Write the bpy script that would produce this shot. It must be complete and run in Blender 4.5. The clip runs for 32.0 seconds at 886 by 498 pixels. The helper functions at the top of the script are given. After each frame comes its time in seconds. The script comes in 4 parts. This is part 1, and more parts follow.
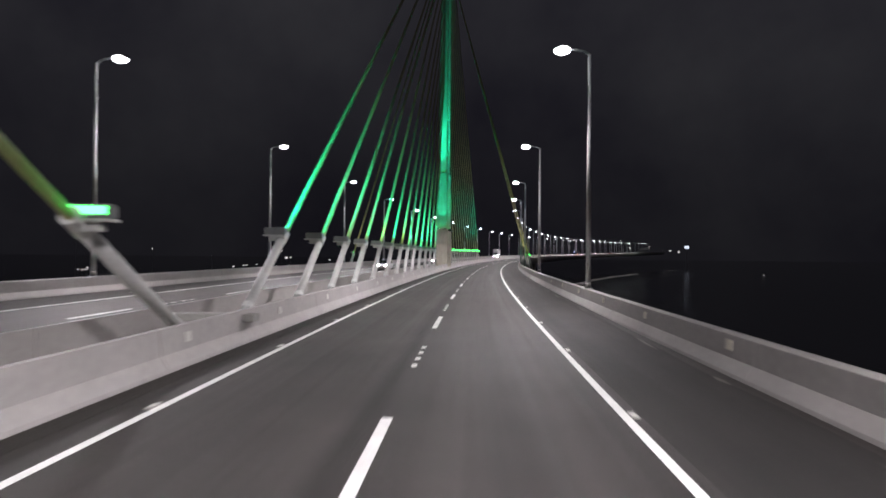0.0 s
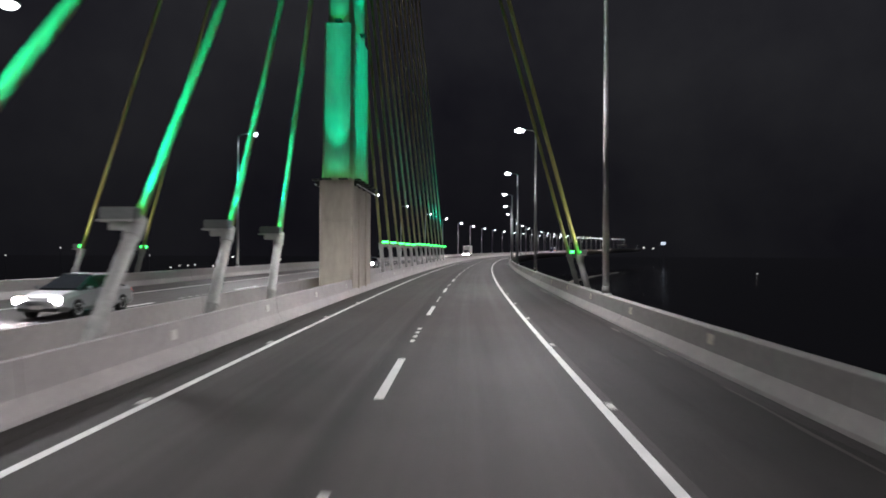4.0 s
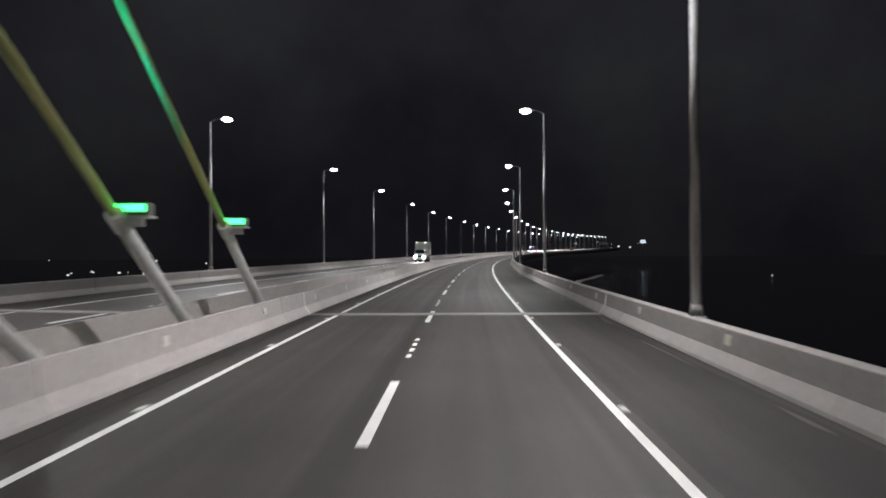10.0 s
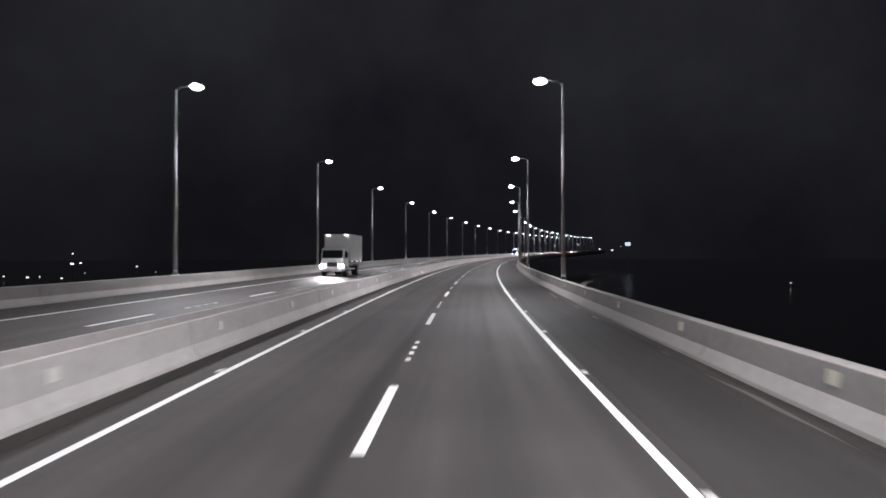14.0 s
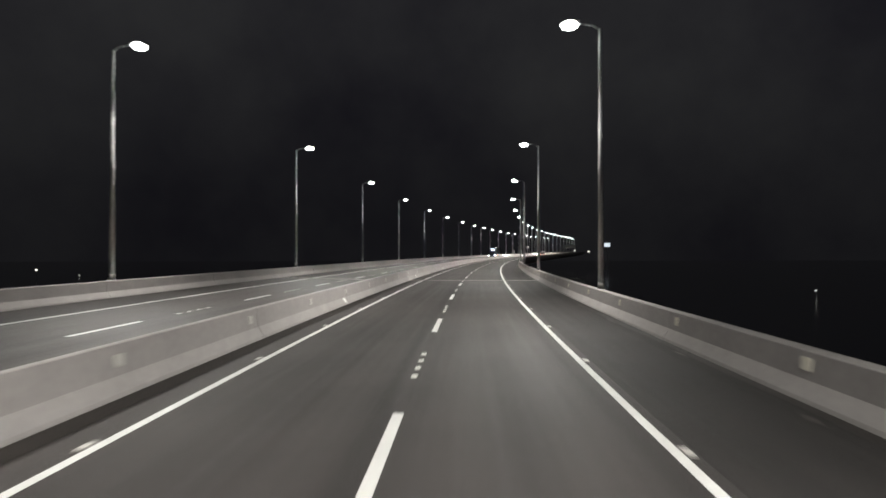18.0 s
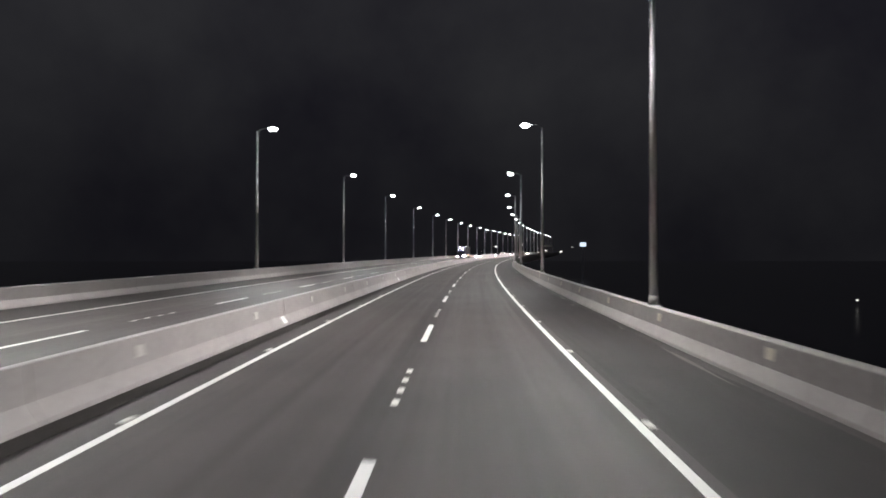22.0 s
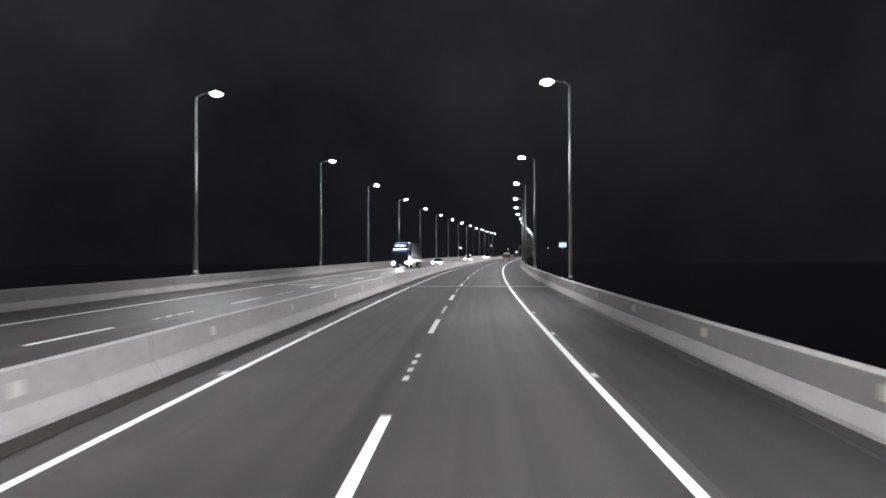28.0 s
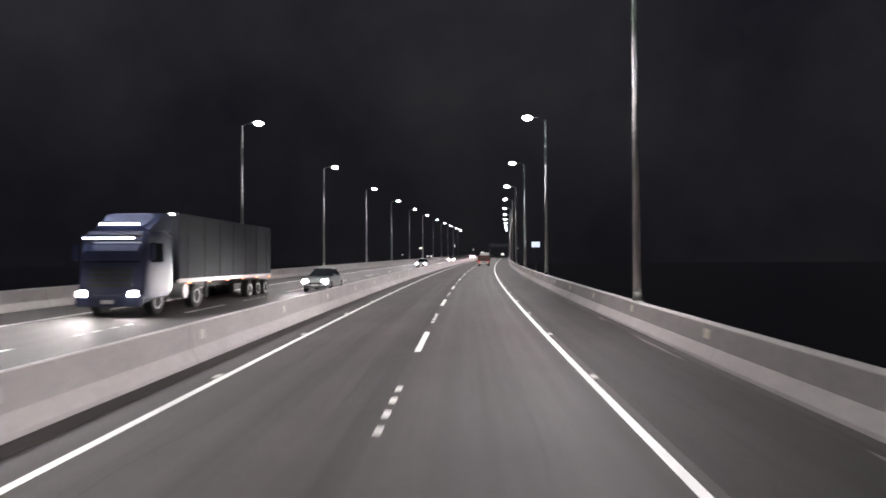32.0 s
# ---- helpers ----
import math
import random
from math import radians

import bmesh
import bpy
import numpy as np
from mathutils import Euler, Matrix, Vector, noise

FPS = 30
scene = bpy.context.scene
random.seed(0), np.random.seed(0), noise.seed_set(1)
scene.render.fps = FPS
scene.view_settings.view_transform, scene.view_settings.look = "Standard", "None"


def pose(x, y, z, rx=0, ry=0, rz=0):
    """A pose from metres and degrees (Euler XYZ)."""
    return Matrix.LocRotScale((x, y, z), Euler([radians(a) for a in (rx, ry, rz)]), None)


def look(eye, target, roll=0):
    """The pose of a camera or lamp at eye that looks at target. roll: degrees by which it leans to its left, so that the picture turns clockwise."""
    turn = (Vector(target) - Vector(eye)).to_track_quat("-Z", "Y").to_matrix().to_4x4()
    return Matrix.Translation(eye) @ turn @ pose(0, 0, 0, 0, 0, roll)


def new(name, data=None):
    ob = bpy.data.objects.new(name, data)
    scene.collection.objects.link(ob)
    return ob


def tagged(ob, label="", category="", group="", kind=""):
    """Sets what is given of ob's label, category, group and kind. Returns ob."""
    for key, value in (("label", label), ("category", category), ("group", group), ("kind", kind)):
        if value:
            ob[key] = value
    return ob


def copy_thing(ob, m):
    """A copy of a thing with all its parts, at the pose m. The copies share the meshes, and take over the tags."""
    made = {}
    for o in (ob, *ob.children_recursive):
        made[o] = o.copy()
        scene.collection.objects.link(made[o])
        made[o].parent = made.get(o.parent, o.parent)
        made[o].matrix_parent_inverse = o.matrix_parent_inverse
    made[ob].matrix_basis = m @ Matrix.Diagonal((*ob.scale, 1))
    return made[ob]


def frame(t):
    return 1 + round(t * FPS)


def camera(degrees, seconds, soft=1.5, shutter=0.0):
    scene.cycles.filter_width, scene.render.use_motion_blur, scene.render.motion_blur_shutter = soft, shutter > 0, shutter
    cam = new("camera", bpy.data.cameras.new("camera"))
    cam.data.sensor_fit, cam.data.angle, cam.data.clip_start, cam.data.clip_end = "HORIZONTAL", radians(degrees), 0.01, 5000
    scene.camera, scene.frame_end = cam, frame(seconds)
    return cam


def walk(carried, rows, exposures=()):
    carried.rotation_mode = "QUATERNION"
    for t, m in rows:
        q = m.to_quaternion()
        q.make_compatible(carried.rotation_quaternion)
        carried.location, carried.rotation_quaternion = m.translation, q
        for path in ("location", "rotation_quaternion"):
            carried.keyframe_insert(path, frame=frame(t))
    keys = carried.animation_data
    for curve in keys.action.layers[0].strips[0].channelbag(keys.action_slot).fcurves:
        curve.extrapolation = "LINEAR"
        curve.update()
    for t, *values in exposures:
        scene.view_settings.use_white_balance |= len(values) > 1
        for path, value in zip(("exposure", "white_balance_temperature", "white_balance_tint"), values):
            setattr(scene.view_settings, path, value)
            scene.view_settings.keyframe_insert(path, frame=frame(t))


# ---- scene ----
# The camera rides over the bridge at about 60 km/h, 2.35 m above the road.
cam = camera(70.4, 32.0, soft=1.75, shutter=0.42)
PATH = [
    (0.0, (1.15, -0.00, 2.350), (0.39, 19.98, 2.572), 0.52),
    (0.5, (1.18, 8.26, 2.366), (0.58, 28.25, 2.577), 0.36),
    (1.0, (1.24, 16.51, 2.383), (0.75, 36.50, 2.700), 0.23),
    (1.5, (1.36, 24.76, 2.401), (1.08, 44.76, 2.636), 0.17),
    (2.0, (1.53, 32.83, 2.420), (1.48, 52.83, 2.519), 0.07),
    (2.5, (1.78, 40.62, 2.440), (1.86, 60.62, 2.644), 0.11),
    (3.0, (2.05, 48.18, 2.461), (2.30, 68.17, 2.719), 0.22),
    (3.5, (2.28, 55.62, 2.483), (2.54, 75.62, 2.639), 0.19),
    (4.0, (2.59, 63.31, 2.506), (2.89, 83.31, 2.669), 0.19),
    (4.5, (2.94, 71.21, 2.531), (3.29, 91.20, 2.699), 0.20),
    (5.0, (3.35, 79.24, 2.559), (3.75, 99.23, 2.727), 0.22),
    (5.5, (3.80, 87.36, 2.587), (4.25, 107.35, 2.752), 0.24),
    (6.0, (4.28, 95.50, 2.618), (4.92, 115.49, 2.860), -0.11),
    (6.5, (4.83, 103.47, 2.649), (5.60, 123.45, 2.752), -0.36),
    (7.0, (5.42, 111.31, 2.681), (6.31, 131.29, 2.773), -0.46),
    (7.5, (5.97, 119.08, 2.714), (6.92, 139.05, 2.795), -0.41),
    (8.0, (6.57, 126.84, 2.749), (7.58, 146.82, 2.818), -0.41),
    (8.5, (7.13, 134.69, 2.785), (8.23, 154.66, 2.854), -0.40),
    (9.0, (7.76, 142.66, 2.823), (8.97, 162.62, 2.976), -0.23),
    (9.5, (8.50, 150.74, 2.863), (9.89, 170.69, 3.017), -0.33),
    (10.0, (9.26, 158.78, 2.904), (10.75, 178.72, 3.093), -0.35),
    (10.5, (10.08, 166.81, 2.946), (11.70, 186.74, 3.193), -0.36),
    (11.0, (10.94, 174.90, 2.990), (12.63, 194.83, 3.322), -0.24),
    (11.5, (11.86, 183.12, 3.037), (13.64, 203.04, 3.329), -0.18),
    (12.0, (12.82, 191.44, 3.085), (14.74, 211.35, 3.382), -0.13),
    (12.5, (13.85, 199.86, 3.136), (15.86, 219.76, 3.414), -0.18),
    (13.0, (14.93, 208.33, 3.188), (17.05, 228.22, 3.446), 0.05),
    (13.5, (16.09, 216.79, 3.242), (18.34, 236.66, 3.487), -0.06),
    (14.0, (17.30, 225.22, 3.297), (19.66, 245.08, 3.555), -0.12),
    (14.5, (18.62, 233.67, 3.354), (21.07, 253.52, 3.534), 0.01),
    (15.0, (19.88, 242.14, 3.412), (22.41, 261.98, 3.634), 0.02),
    (15.5, (21.21, 250.62, 3.472), (23.82, 270.44, 3.726), 0.03),
    (16.0, (22.61, 259.08, 3.534), (25.29, 278.90, 3.820), 0.04),
    (16.5, (24.06, 267.54, 3.597), (26.82, 287.35, 3.929), 0.05),
    (17.0, (25.58, 275.98, 3.661), (28.50, 295.76, 3.938), -0.01),
    (17.5, (27.14, 284.38, 3.726), (30.24, 304.14, 4.020), -0.03),
    (18.0, (28.75, 292.74, 3.793), (32.14, 312.45, 4.092), -0.05),
    (18.5, (30.46, 301.08, 3.861), (34.14, 320.73, 4.111), -0.01),
    (19.0, (32.22, 309.42, 3.930), (36.05, 329.05, 4.124), -0.06),
    (19.5, (34.07, 317.77, 4.001), (38.00, 337.38, 4.226), 0.04),
    (20.0, (36.00, 326.17, 4.073), (39.98, 345.77, 4.252), 0.29),
    (20.5, (37.98, 334.58, 4.148), (42.04, 354.16, 4.377), 0.19),
    (21.0, (40.01, 342.98, 4.223), (44.18, 362.54, 4.427), 0.12),
    (21.5, (42.11, 351.38, 4.300), (46.44, 370.91, 4.551), 0.06),
    (22.0, (44.27, 359.77, 4.378), (48.77, 379.25, 4.678), 0.02),
    (22.5, (46.46, 368.14, 4.457), (51.08, 387.60, 4.788), 0.02),
    (23.0, (48.71, 376.50, 4.537), (53.44, 395.93, 4.810), -0.03),
    (23.5, (51.07, 384.84, 4.618), (55.92, 404.24, 4.949), -0.05),
    (24.0, (53.47, 393.16, 4.701), (58.45, 412.52, 5.046), -0.10),
    (24.5, (55.89, 401.47, 4.785), (60.99, 420.81, 5.062), -0.23),
    (25.0, (58.37, 409.79, 4.870), (63.56, 429.10, 5.237), -0.36),
    (25.5, (60.86, 418.15, 4.956), (66.14, 437.44, 5.249), -0.33),
    (26.0, (63.40, 426.50, 5.044), (68.75, 445.77, 5.351), -0.27),
    (26.5, (66.00, 434.85, 5.133), (71.42, 454.10, 5.454), -0.22),
    (27.0, (68.65, 443.21, 5.223), (74.16, 462.44, 5.561), -0.18),
    (27.5, (71.37, 451.59, 5.315), (76.95, 470.79, 5.677), -0.15),
    (28.0, (74.15, 460.00, 5.408), (79.80, 479.18, 5.773), -0.15),
    (28.5, (76.96, 468.40, 5.503), (82.70, 487.56, 5.883), -0.08),
    (29.0, (79.84, 476.76, 5.598), (85.72, 495.87, 5.880), 0.10),
    (29.5, (82.76, 485.05, 5.694), (88.80, 504.12, 5.983), 0.09),
    (30.0, (85.71, 493.28, 5.791), (91.91, 512.29, 6.142), -0.08),
    (30.5, (88.72, 501.43, 5.888), (95.07, 520.39, 6.204), 0.01),
    (31.0, (91.78, 509.57, 5.986), (98.31, 528.48, 6.289), -0.33),
    (31.5, (94.90, 517.74, 6.086), (101.55, 536.60, 6.425), -0.14),
    (32.0, (98.10, 525.92, 6.188), (104.88, 544.73, 6.576), -0.31),
]
walk(cam, [(t, look(eye, target, roll)) for t, eye, target, roll in PATH],
     exposures=(
         (0.0, 0.32, 6500, 14), (1.0, 0.12, 6500, 12), (2.0, 0.08, 6700, 10), (3.0, 0.10, 6400, 12), (6.0, 0.08, 6500, 6), (7.0, 0.10, 6500, 5),
         (8.0, 0.12, 6600, 3), (9.0, 0.08, 6700, 3), (10.0, 0.06, 6500, 6), (11.0, 0.30, 7200, 10), (12.0, 0.18, 6450, 13), (13.0, 0.16, 6550, 5),
         (14.0, 0.14, 6300, 10), (17.0, 0.10, 6500, 2), (18.0, 0.18, 6900, 4), (19.0, 0.20, 6350, 14), (20.0, 0.30, 6900, 2), (21.0, 0.30, 6500, 8),
         (22.0, 0.34, 6600, 8), (23.0, 0.36, 7100, 8), (24.0, 0.34, 6300, 17), (25.0, 0.36, 6900, 6), (28.0, 0.30, 6200, 8), (29.0, 0.34, 6650, 4),
         (30.0, 0.36, 6900, 5), (31.0, 0.38, 6400, 9), (32.0, 0.32, 6600, 12)))

# ---- night sky, exposure ----
world = bpy.data.worlds.new("night")
scene.world = world
world.use_nodes = True
# thin haze and cloud, faintly lit from below
wn = world.node_tree.nodes
haze, tone, where = wn.new("ShaderNodeTexNoise"), wn.new("ShaderNodeValToRGB"), wn.new("ShaderNodeTexCoord")
haze.inputs["Scale"].default_value, haze.inputs["Detail"].default_value, haze.inputs["Roughness"].default_value = 2.2, 6.0, 0.55
tone.color_ramp.elements[0].position, tone.color_ramp.elements[0].color = 0.32, (0.44, 0.42, 0.62, 1)
tone.color_ramp.elements[1].position, tone.color_ramp.elements[1].color = 0.72, (1.35, 1.36, 1.52, 1)
world.node_tree.links.new(where.outputs["Generated"], haze.inputs["Vector"])
world.node_tree.links.new(haze.outputs["Fac"], tone.inputs["Fac"])
split, rise, veil = wn.new("ShaderNodeSeparateXYZ"), wn.new("ShaderNodeMapRange"), wn.new("ShaderNodeVectorMath")
rise.interpolation_type, veil.operation = "SMOOTHSTEP", "SCALE"
rise.inputs[1].default_value, rise.inputs[2].default_value = -0.05, 0.45
rise.inputs[3].default_value, rise.inputs[4].default_value = 0.60, 1.2
world.node_tree.links.new(where.outputs["Generated"], split.inputs[0])
world.node_tree.links.new(split.outputs[2], rise.inputs[0])
world.node_tree.links.new(tone.outputs["Color"], veil.inputs[0])
world.node_tree.links.new(rise.outputs[0], veil.inputs["Scale"])
world.node_tree.links.new(veil.outputs[0], wn["Background"].inputs[0])
world.node_tree.nodes["Background"].inputs[1].default_value = 0.0145
STREET_WATTS = 10500
CABLE_WATTS = 3000
PYLON_WATTS = 235

# ---- the road's line: s along it, u to the right of the lane line, z above the asphalt ----
S0, S1 = -90, 1010
KNOTS = [-50 + 75 * i for i in range(16)]
BEND = (-6.28, -6.28, -6.48, -5.64, -8.53, -7.74, -6.56, -7.36, -6.61, -4.8, -1.2, 0, 0, 0, 0, 0)
DIPS = [-50 + 150 * i for i in range(10)]
DIP = (1.979, 2.169, 1.998, 1.449, 1.425, 1.095, 0.821, 0.639, 0.528, 0.475)
GRADE = 0.00179
S_GRID = np.arange(S0, S1 + 1.0)
HEAD = np.cumsum(np.interp(S_GRID, KNOTS, np.array(BEND[:len(KNOTS)]) * 1e-4))
HEAD -= np.interp(0, S_GRID, HEAD)
LINE_X, LINE_Y = np.cumsum(-np.sin(HEAD)), np.cumsum(np.cos(HEAD))
LINE_X -= np.interp(0, S_GRID, LINE_X)
LINE_Y -= np.interp(0, S_GRID, LINE_Y)
SLOPE = np.cumsum(np.interp(S_GRID, DIPS, np.array(DIP[:len(DIPS)]) * 1e-5))
SLOPE -= np.interp(0, S_GRID, SLOPE)
LINE_Z = np.cumsum(SLOPE)
LINE_Z -= np.interp(0, S_GRID, LINE_Z)
LINE_Z += GRADE * S_GRID
SLOPE += GRADE


def heading(s):
    return float(np.interp(s, S_GRID, HEAD))


def at(s, u, z=0.0):
    """The place s metres along the road, u to the right, z above it."""
    a = heading(s)
    return Vector((float(np.interp(s, S_GRID, LINE_X)) + u * math.cos(a),
                   float(np.interp(s, S_GRID, LINE_Y)) + u * math.sin(a),
                   float(np.interp(s, S_GRID, LINE_Z)) + z + 0.02 * max(0.0, -5.3 - half_gap(s) * 2 - u)))


def spot_on(s, u, z=0.0, turn=0.0):
    """A pose on the road: x to the right, y along it, z up; turned by some degrees."""
    return Matrix.Translation(at(s, u, z)) @ Euler((0, 0, heading(s) + radians(turn))).to_matrix().to_4x4()


def half_gap(s):
    """Half of the extra width that the median has where the stay cables stand."""
    k = min(max((s - 175) / 105, 0), 1)
    return 1.2 * (1 - k * k * (3 - 2 * k))


def mirror(s, u):
    """The same place on the oncoming carriageway."""
    return 2 * (-4.95 - half_gap(s)) - u


# ---- materials ----
def material(name, base, rough=0.6, metal=0.0, scale=6.0, vary=0.25, bump=0.0, bump_scale=60.0, coarse=0.5, emit=None, power=0.0, per_piece=0.0, stretch=None):
    m = bpy.data.materials.new(name)
    m.use_nodes = True
    nt = m.node_tree
    b = nt.nodes["Principled BSDF"]
    b.inputs["Roughness"].default_value, b.inputs["Metallic"].default_value = rough, metal
    b.inputs["Base Color"].default_value = (*base, 1)
    if emit:
        b.inputs["Emission Color"].default_value = (*emit, 1)
        b.inputs["Emission Strength"].default_value = power
        return m
    co = nt.nodes.new("ShaderNodeTexCoord")
    vec = co.outputs["Object"]
    if stretch:
        mp = nt.nodes.new("ShaderNodeMapping")
        mp.inputs["Scale"].default_value = stretch
        nt.links.new(vec, mp.inputs[0])
        vec = mp.outputs[0]
    fine, wide = nt.nodes.new("ShaderNodeTexNoise"), nt.nodes.new("ShaderNodeTexNoise")
    fine.inputs["Scale"].default_value, fine.inputs["Detail"].default_value = scale, 6
    wide.inputs["Scale"].default_value, wide.inputs["Detail"].default_value = coarse, 4
    for n in (fine, wide):
        nt.links.new(vec, n.inputs["Vector"])
    add = nt.nodes.new("ShaderNodeMath")
    add.operation = "ADD"
    nt.links.new(fine.outputs[0], add.inputs[0])
    nt.links.new(wide.outputs[0], add.inputs[1])
    total = add.outputs[0]
    if per_piece:
        info, mul = nt.nodes.new("ShaderNodeObjectInfo"), nt.nodes.new("ShaderNodeMath")
        mul.operation = "MULTIPLY_ADD"
        mul.inputs[1].default_value = per_piece
        nt.links.new(info.outputs["Random"], mul.inputs[0])
        nt.links.new(total, mul.inputs[2])
        total = mul.outputs[0]
    ramp = nt.nodes.new("ShaderNodeMapRange")
    ramp.inputs[1].default_value, ramp.inputs[2].default_value = 0.7, 1.3 + per_piece
    ramp.inputs[3].default_value, ramp.inputs[4].default_value = 1 - vary, 1 + vary
    nt.links.new(total, ramp.inputs[0])
    mix = nt.nodes.new("ShaderNodeVectorMath")
    mix.operation = "SCALE"
    mix.inputs[0].default_value = base
    nt.links.new(ramp.outputs[0], mix.inputs["Scale"])
    nt.links.new(mix.outputs[0], b.inputs["Base Color"])
    if bump:
        bn, bp = nt.nodes.new("ShaderNodeTexNoise"), nt.nodes.new("ShaderNodeBump")
        bn.inputs["Scale"].default_value, bn.inputs["Detail"].default_value = bump_scale, 3
        bp.inputs["Strength"].default_value, bp.inputs["Distance"].default_value = bump, 0.01
        nt.links.new(vec, bn.inputs["Vector"])
        nt.links.new(bn.outputs[0], bp.inputs["Height"])
        nt.links.new(bp.outputs[0], b.inputs["Normal"])
    return m


def asphalt(name, base, streaks=0.2, track=0.08, gloss=(0.52, 0.80), bands=()):
    """Asphalt with stone grain, patches, streaks and wheel tracks that run along the road; bands: dark oily bands of (u, half width, depth)."""
    m = bpy.data.materials.new(name)
    m.use_nodes = True
    nt = m.node_tree
    b = nt.nodes["Principled BSDF"]
    co, uv = nt.nodes.new("ShaderNodeTexCoord"), nt.nodes.new("ShaderNodeUVMap")
    uv.uv_map = "road"

    def noise_of(vec, scale, detail=4):
        n = nt.nodes.new("ShaderNodeTexNoise")
        n.inputs["Scale"].default_value, n.inputs["Detail"].default_value = scale, detail
        nt.links.new(vec, n.inputs["Vector"])
        return n.outputs[0]

    def spread(value, amount):
        r = nt.nodes.new("ShaderNodeMapRange")
        r.inputs[1].default_value, r.inputs[2].default_value = 0.3, 0.7
        r.inputs[3].default_value, r.inputs[4].default_value = 1 - amount, 1 + amount
        nt.links.new(value, r.inputs[0])
        return r.outputs[0]

    def times(a, c):
        n = nt.nodes.new("ShaderNodeMath")
        n.operation = "MULTIPLY"
        nt.links.new(a, n.inputs[0])
        nt.links.new(c, n.inputs[1])
        return n.outputs[0]

    mp = nt.nodes.new("ShaderNodeMapping")
    mp.inputs["Scale"].default_value = (1.5, 0.014, 1)
    nt.links.new(uv.outputs[0], mp.inputs[0])
    mp2 = nt.nodes.new("ShaderNodeMapping")
    mp2.inputs["Scale"].default_value = (5.0, 0.10, 1)
    nt.links.new(uv.outputs[0], mp2.inputs[0])
    sep, wave, turn = nt.nodes.new("ShaderNodeSeparateXYZ"), nt.nodes.new("ShaderNodeMath"), nt.nodes.new("ShaderNodeMath")
    nt.links.new(uv.outputs[0], sep.inputs[0])
    turn.operation, wave.operation = "MULTIPLY", "COSINE"
    turn.inputs[1].default_value = 2 * math.pi / 1.75
    nt.links.new(sep.outputs[0], turn.inputs[0])
    nt.links.new(turn.outputs[0], wave.inputs[0])
    fade = nt.nodes.new("ShaderNodeMapRange")
    fade.inputs[1].default_value, fade.inputs[2].default_value = -1, 1
    fade.inputs[3].default_value, fade.inputs[4].default_value = 1 + track, 1 - track
    nt.links.new(wave.outputs[0], fade.inputs[0])
    grain = noise_of(co.outputs["Object"], 45, 6)
    total = times(times(spread(grain, 0.22), spread(noise_of(co.outputs["Object"], 0.22), 0.24)),
                  times(times(spread(noise_of(mp.outputs[0], 1.0), streaks), spread(noise_of(mp2.outputs[0], 1.0), streaks * 0.5)), fade.outputs[0]))
    blotch = spread(noise_of(co.outputs["Object"], 0.55, 5), 0.10)
    total = times(total, blotch)
    for u, half, depth in bands:
        wob = nt.nodes.new("ShaderNodeMath")
        wob.operation = "MULTIPLY_ADD"
        wob.inputs[1].default_value = 0.30
        nt.links.new(noise_of(mp2.outputs[0], 0.9), wob.inputs[0])
        nt.links.new(sep.outputs[0], wob.inputs[2])
        off, width, dark = nt.nodes.new("ShaderNodeMath"), nt.nodes.new("ShaderNodeMath"), nt.nodes.new("ShaderNodeMapRange")
        off.operation, width.operation, dark.interpolation_type = "SUBTRACT", "ABSOLUTE", "SMOOTHSTEP"
        off.inputs[1].default_value = u + 0.15
        nt.links.new(wob.outputs[0], off.inputs[0])
        nt.links.new(off.outputs[0], width.inputs[0])
        nt.links.new(width.outputs[0], dark.inputs[0])
        dark.inputs[1].default_value, dark.inputs[2].default_value = 0.03, half
        dark.inputs[3].default_value, dark.inputs[4].default_value = 1 - depth, 1.0
        total = times(total, dark.outputs[0])
    col = nt.nodes.new("ShaderNodeVectorMath")
    col.operation = "SCALE"
    col.inputs[0].default_value = base
    nt.links.new(total, col.inputs["Scale"])
    nt.links.new(col.outputs[0], b.inputs["Base Color"])
    b.inputs["Specular IOR Level"].default_value = 0.38
    rough = nt.nodes.new("ShaderNodeMapRange")
    rough.inputs[3].default_value, rough.inputs[4].default_value = gloss
    nt.links.new(noise_of(mp.outputs[0], 2.0), rough.inputs[0])
    nt.links.new(rough.outputs[0], b.inputs["Roughness"])
    bp = nt.nodes.new("ShaderNodeBump")
    bp.inputs["Strength"].default_value, bp.inputs["Distance"].default_value = 0.5, 0.01
    nt.links.new(noise_of(co.outputs["Object"], 90, 3), bp.inputs["Height"])
    nt.links.new(bp.outputs[0], b.inputs["Normal"])
    return m


ASPHALT = asphalt("asphalt", (0.0375, 0.0325, 0.0312), gloss=(0.55, 0.82), bands=((-0.30, 0.34, 0.42), (3.18, 0.30, 0.32)))
SHOULDER = asphalt("shoulder_asphalt", (0.0225, 0.0198, 0.0190), 0.28, 0.0, (0.66, 0.88))
GUTTER = asphalt("gutter_dirt", (0.024, 0.020, 0.018), 0.35, 0.0)
DRIFT = asphalt("sand_drift", (0.085, 0.075, 0.067), 0.8, 0.0)
SEAL = asphalt("crack_seal", (0.024, 0.0215, 0.021), 0.4, 0.0)
CONCRETE = material("barrier_concrete", (0.375, 0.350, 0.338), 0.8, scale=7, vary=0.16, bump=0.25, bump_scale=50, coarse=0.6, per_piece=0.25)
DECK = material("deck_concrete", (0.30, 0.29, 0.27), 0.85, scale=5, vary=0.2, bump=0.2, coarse=0.4)
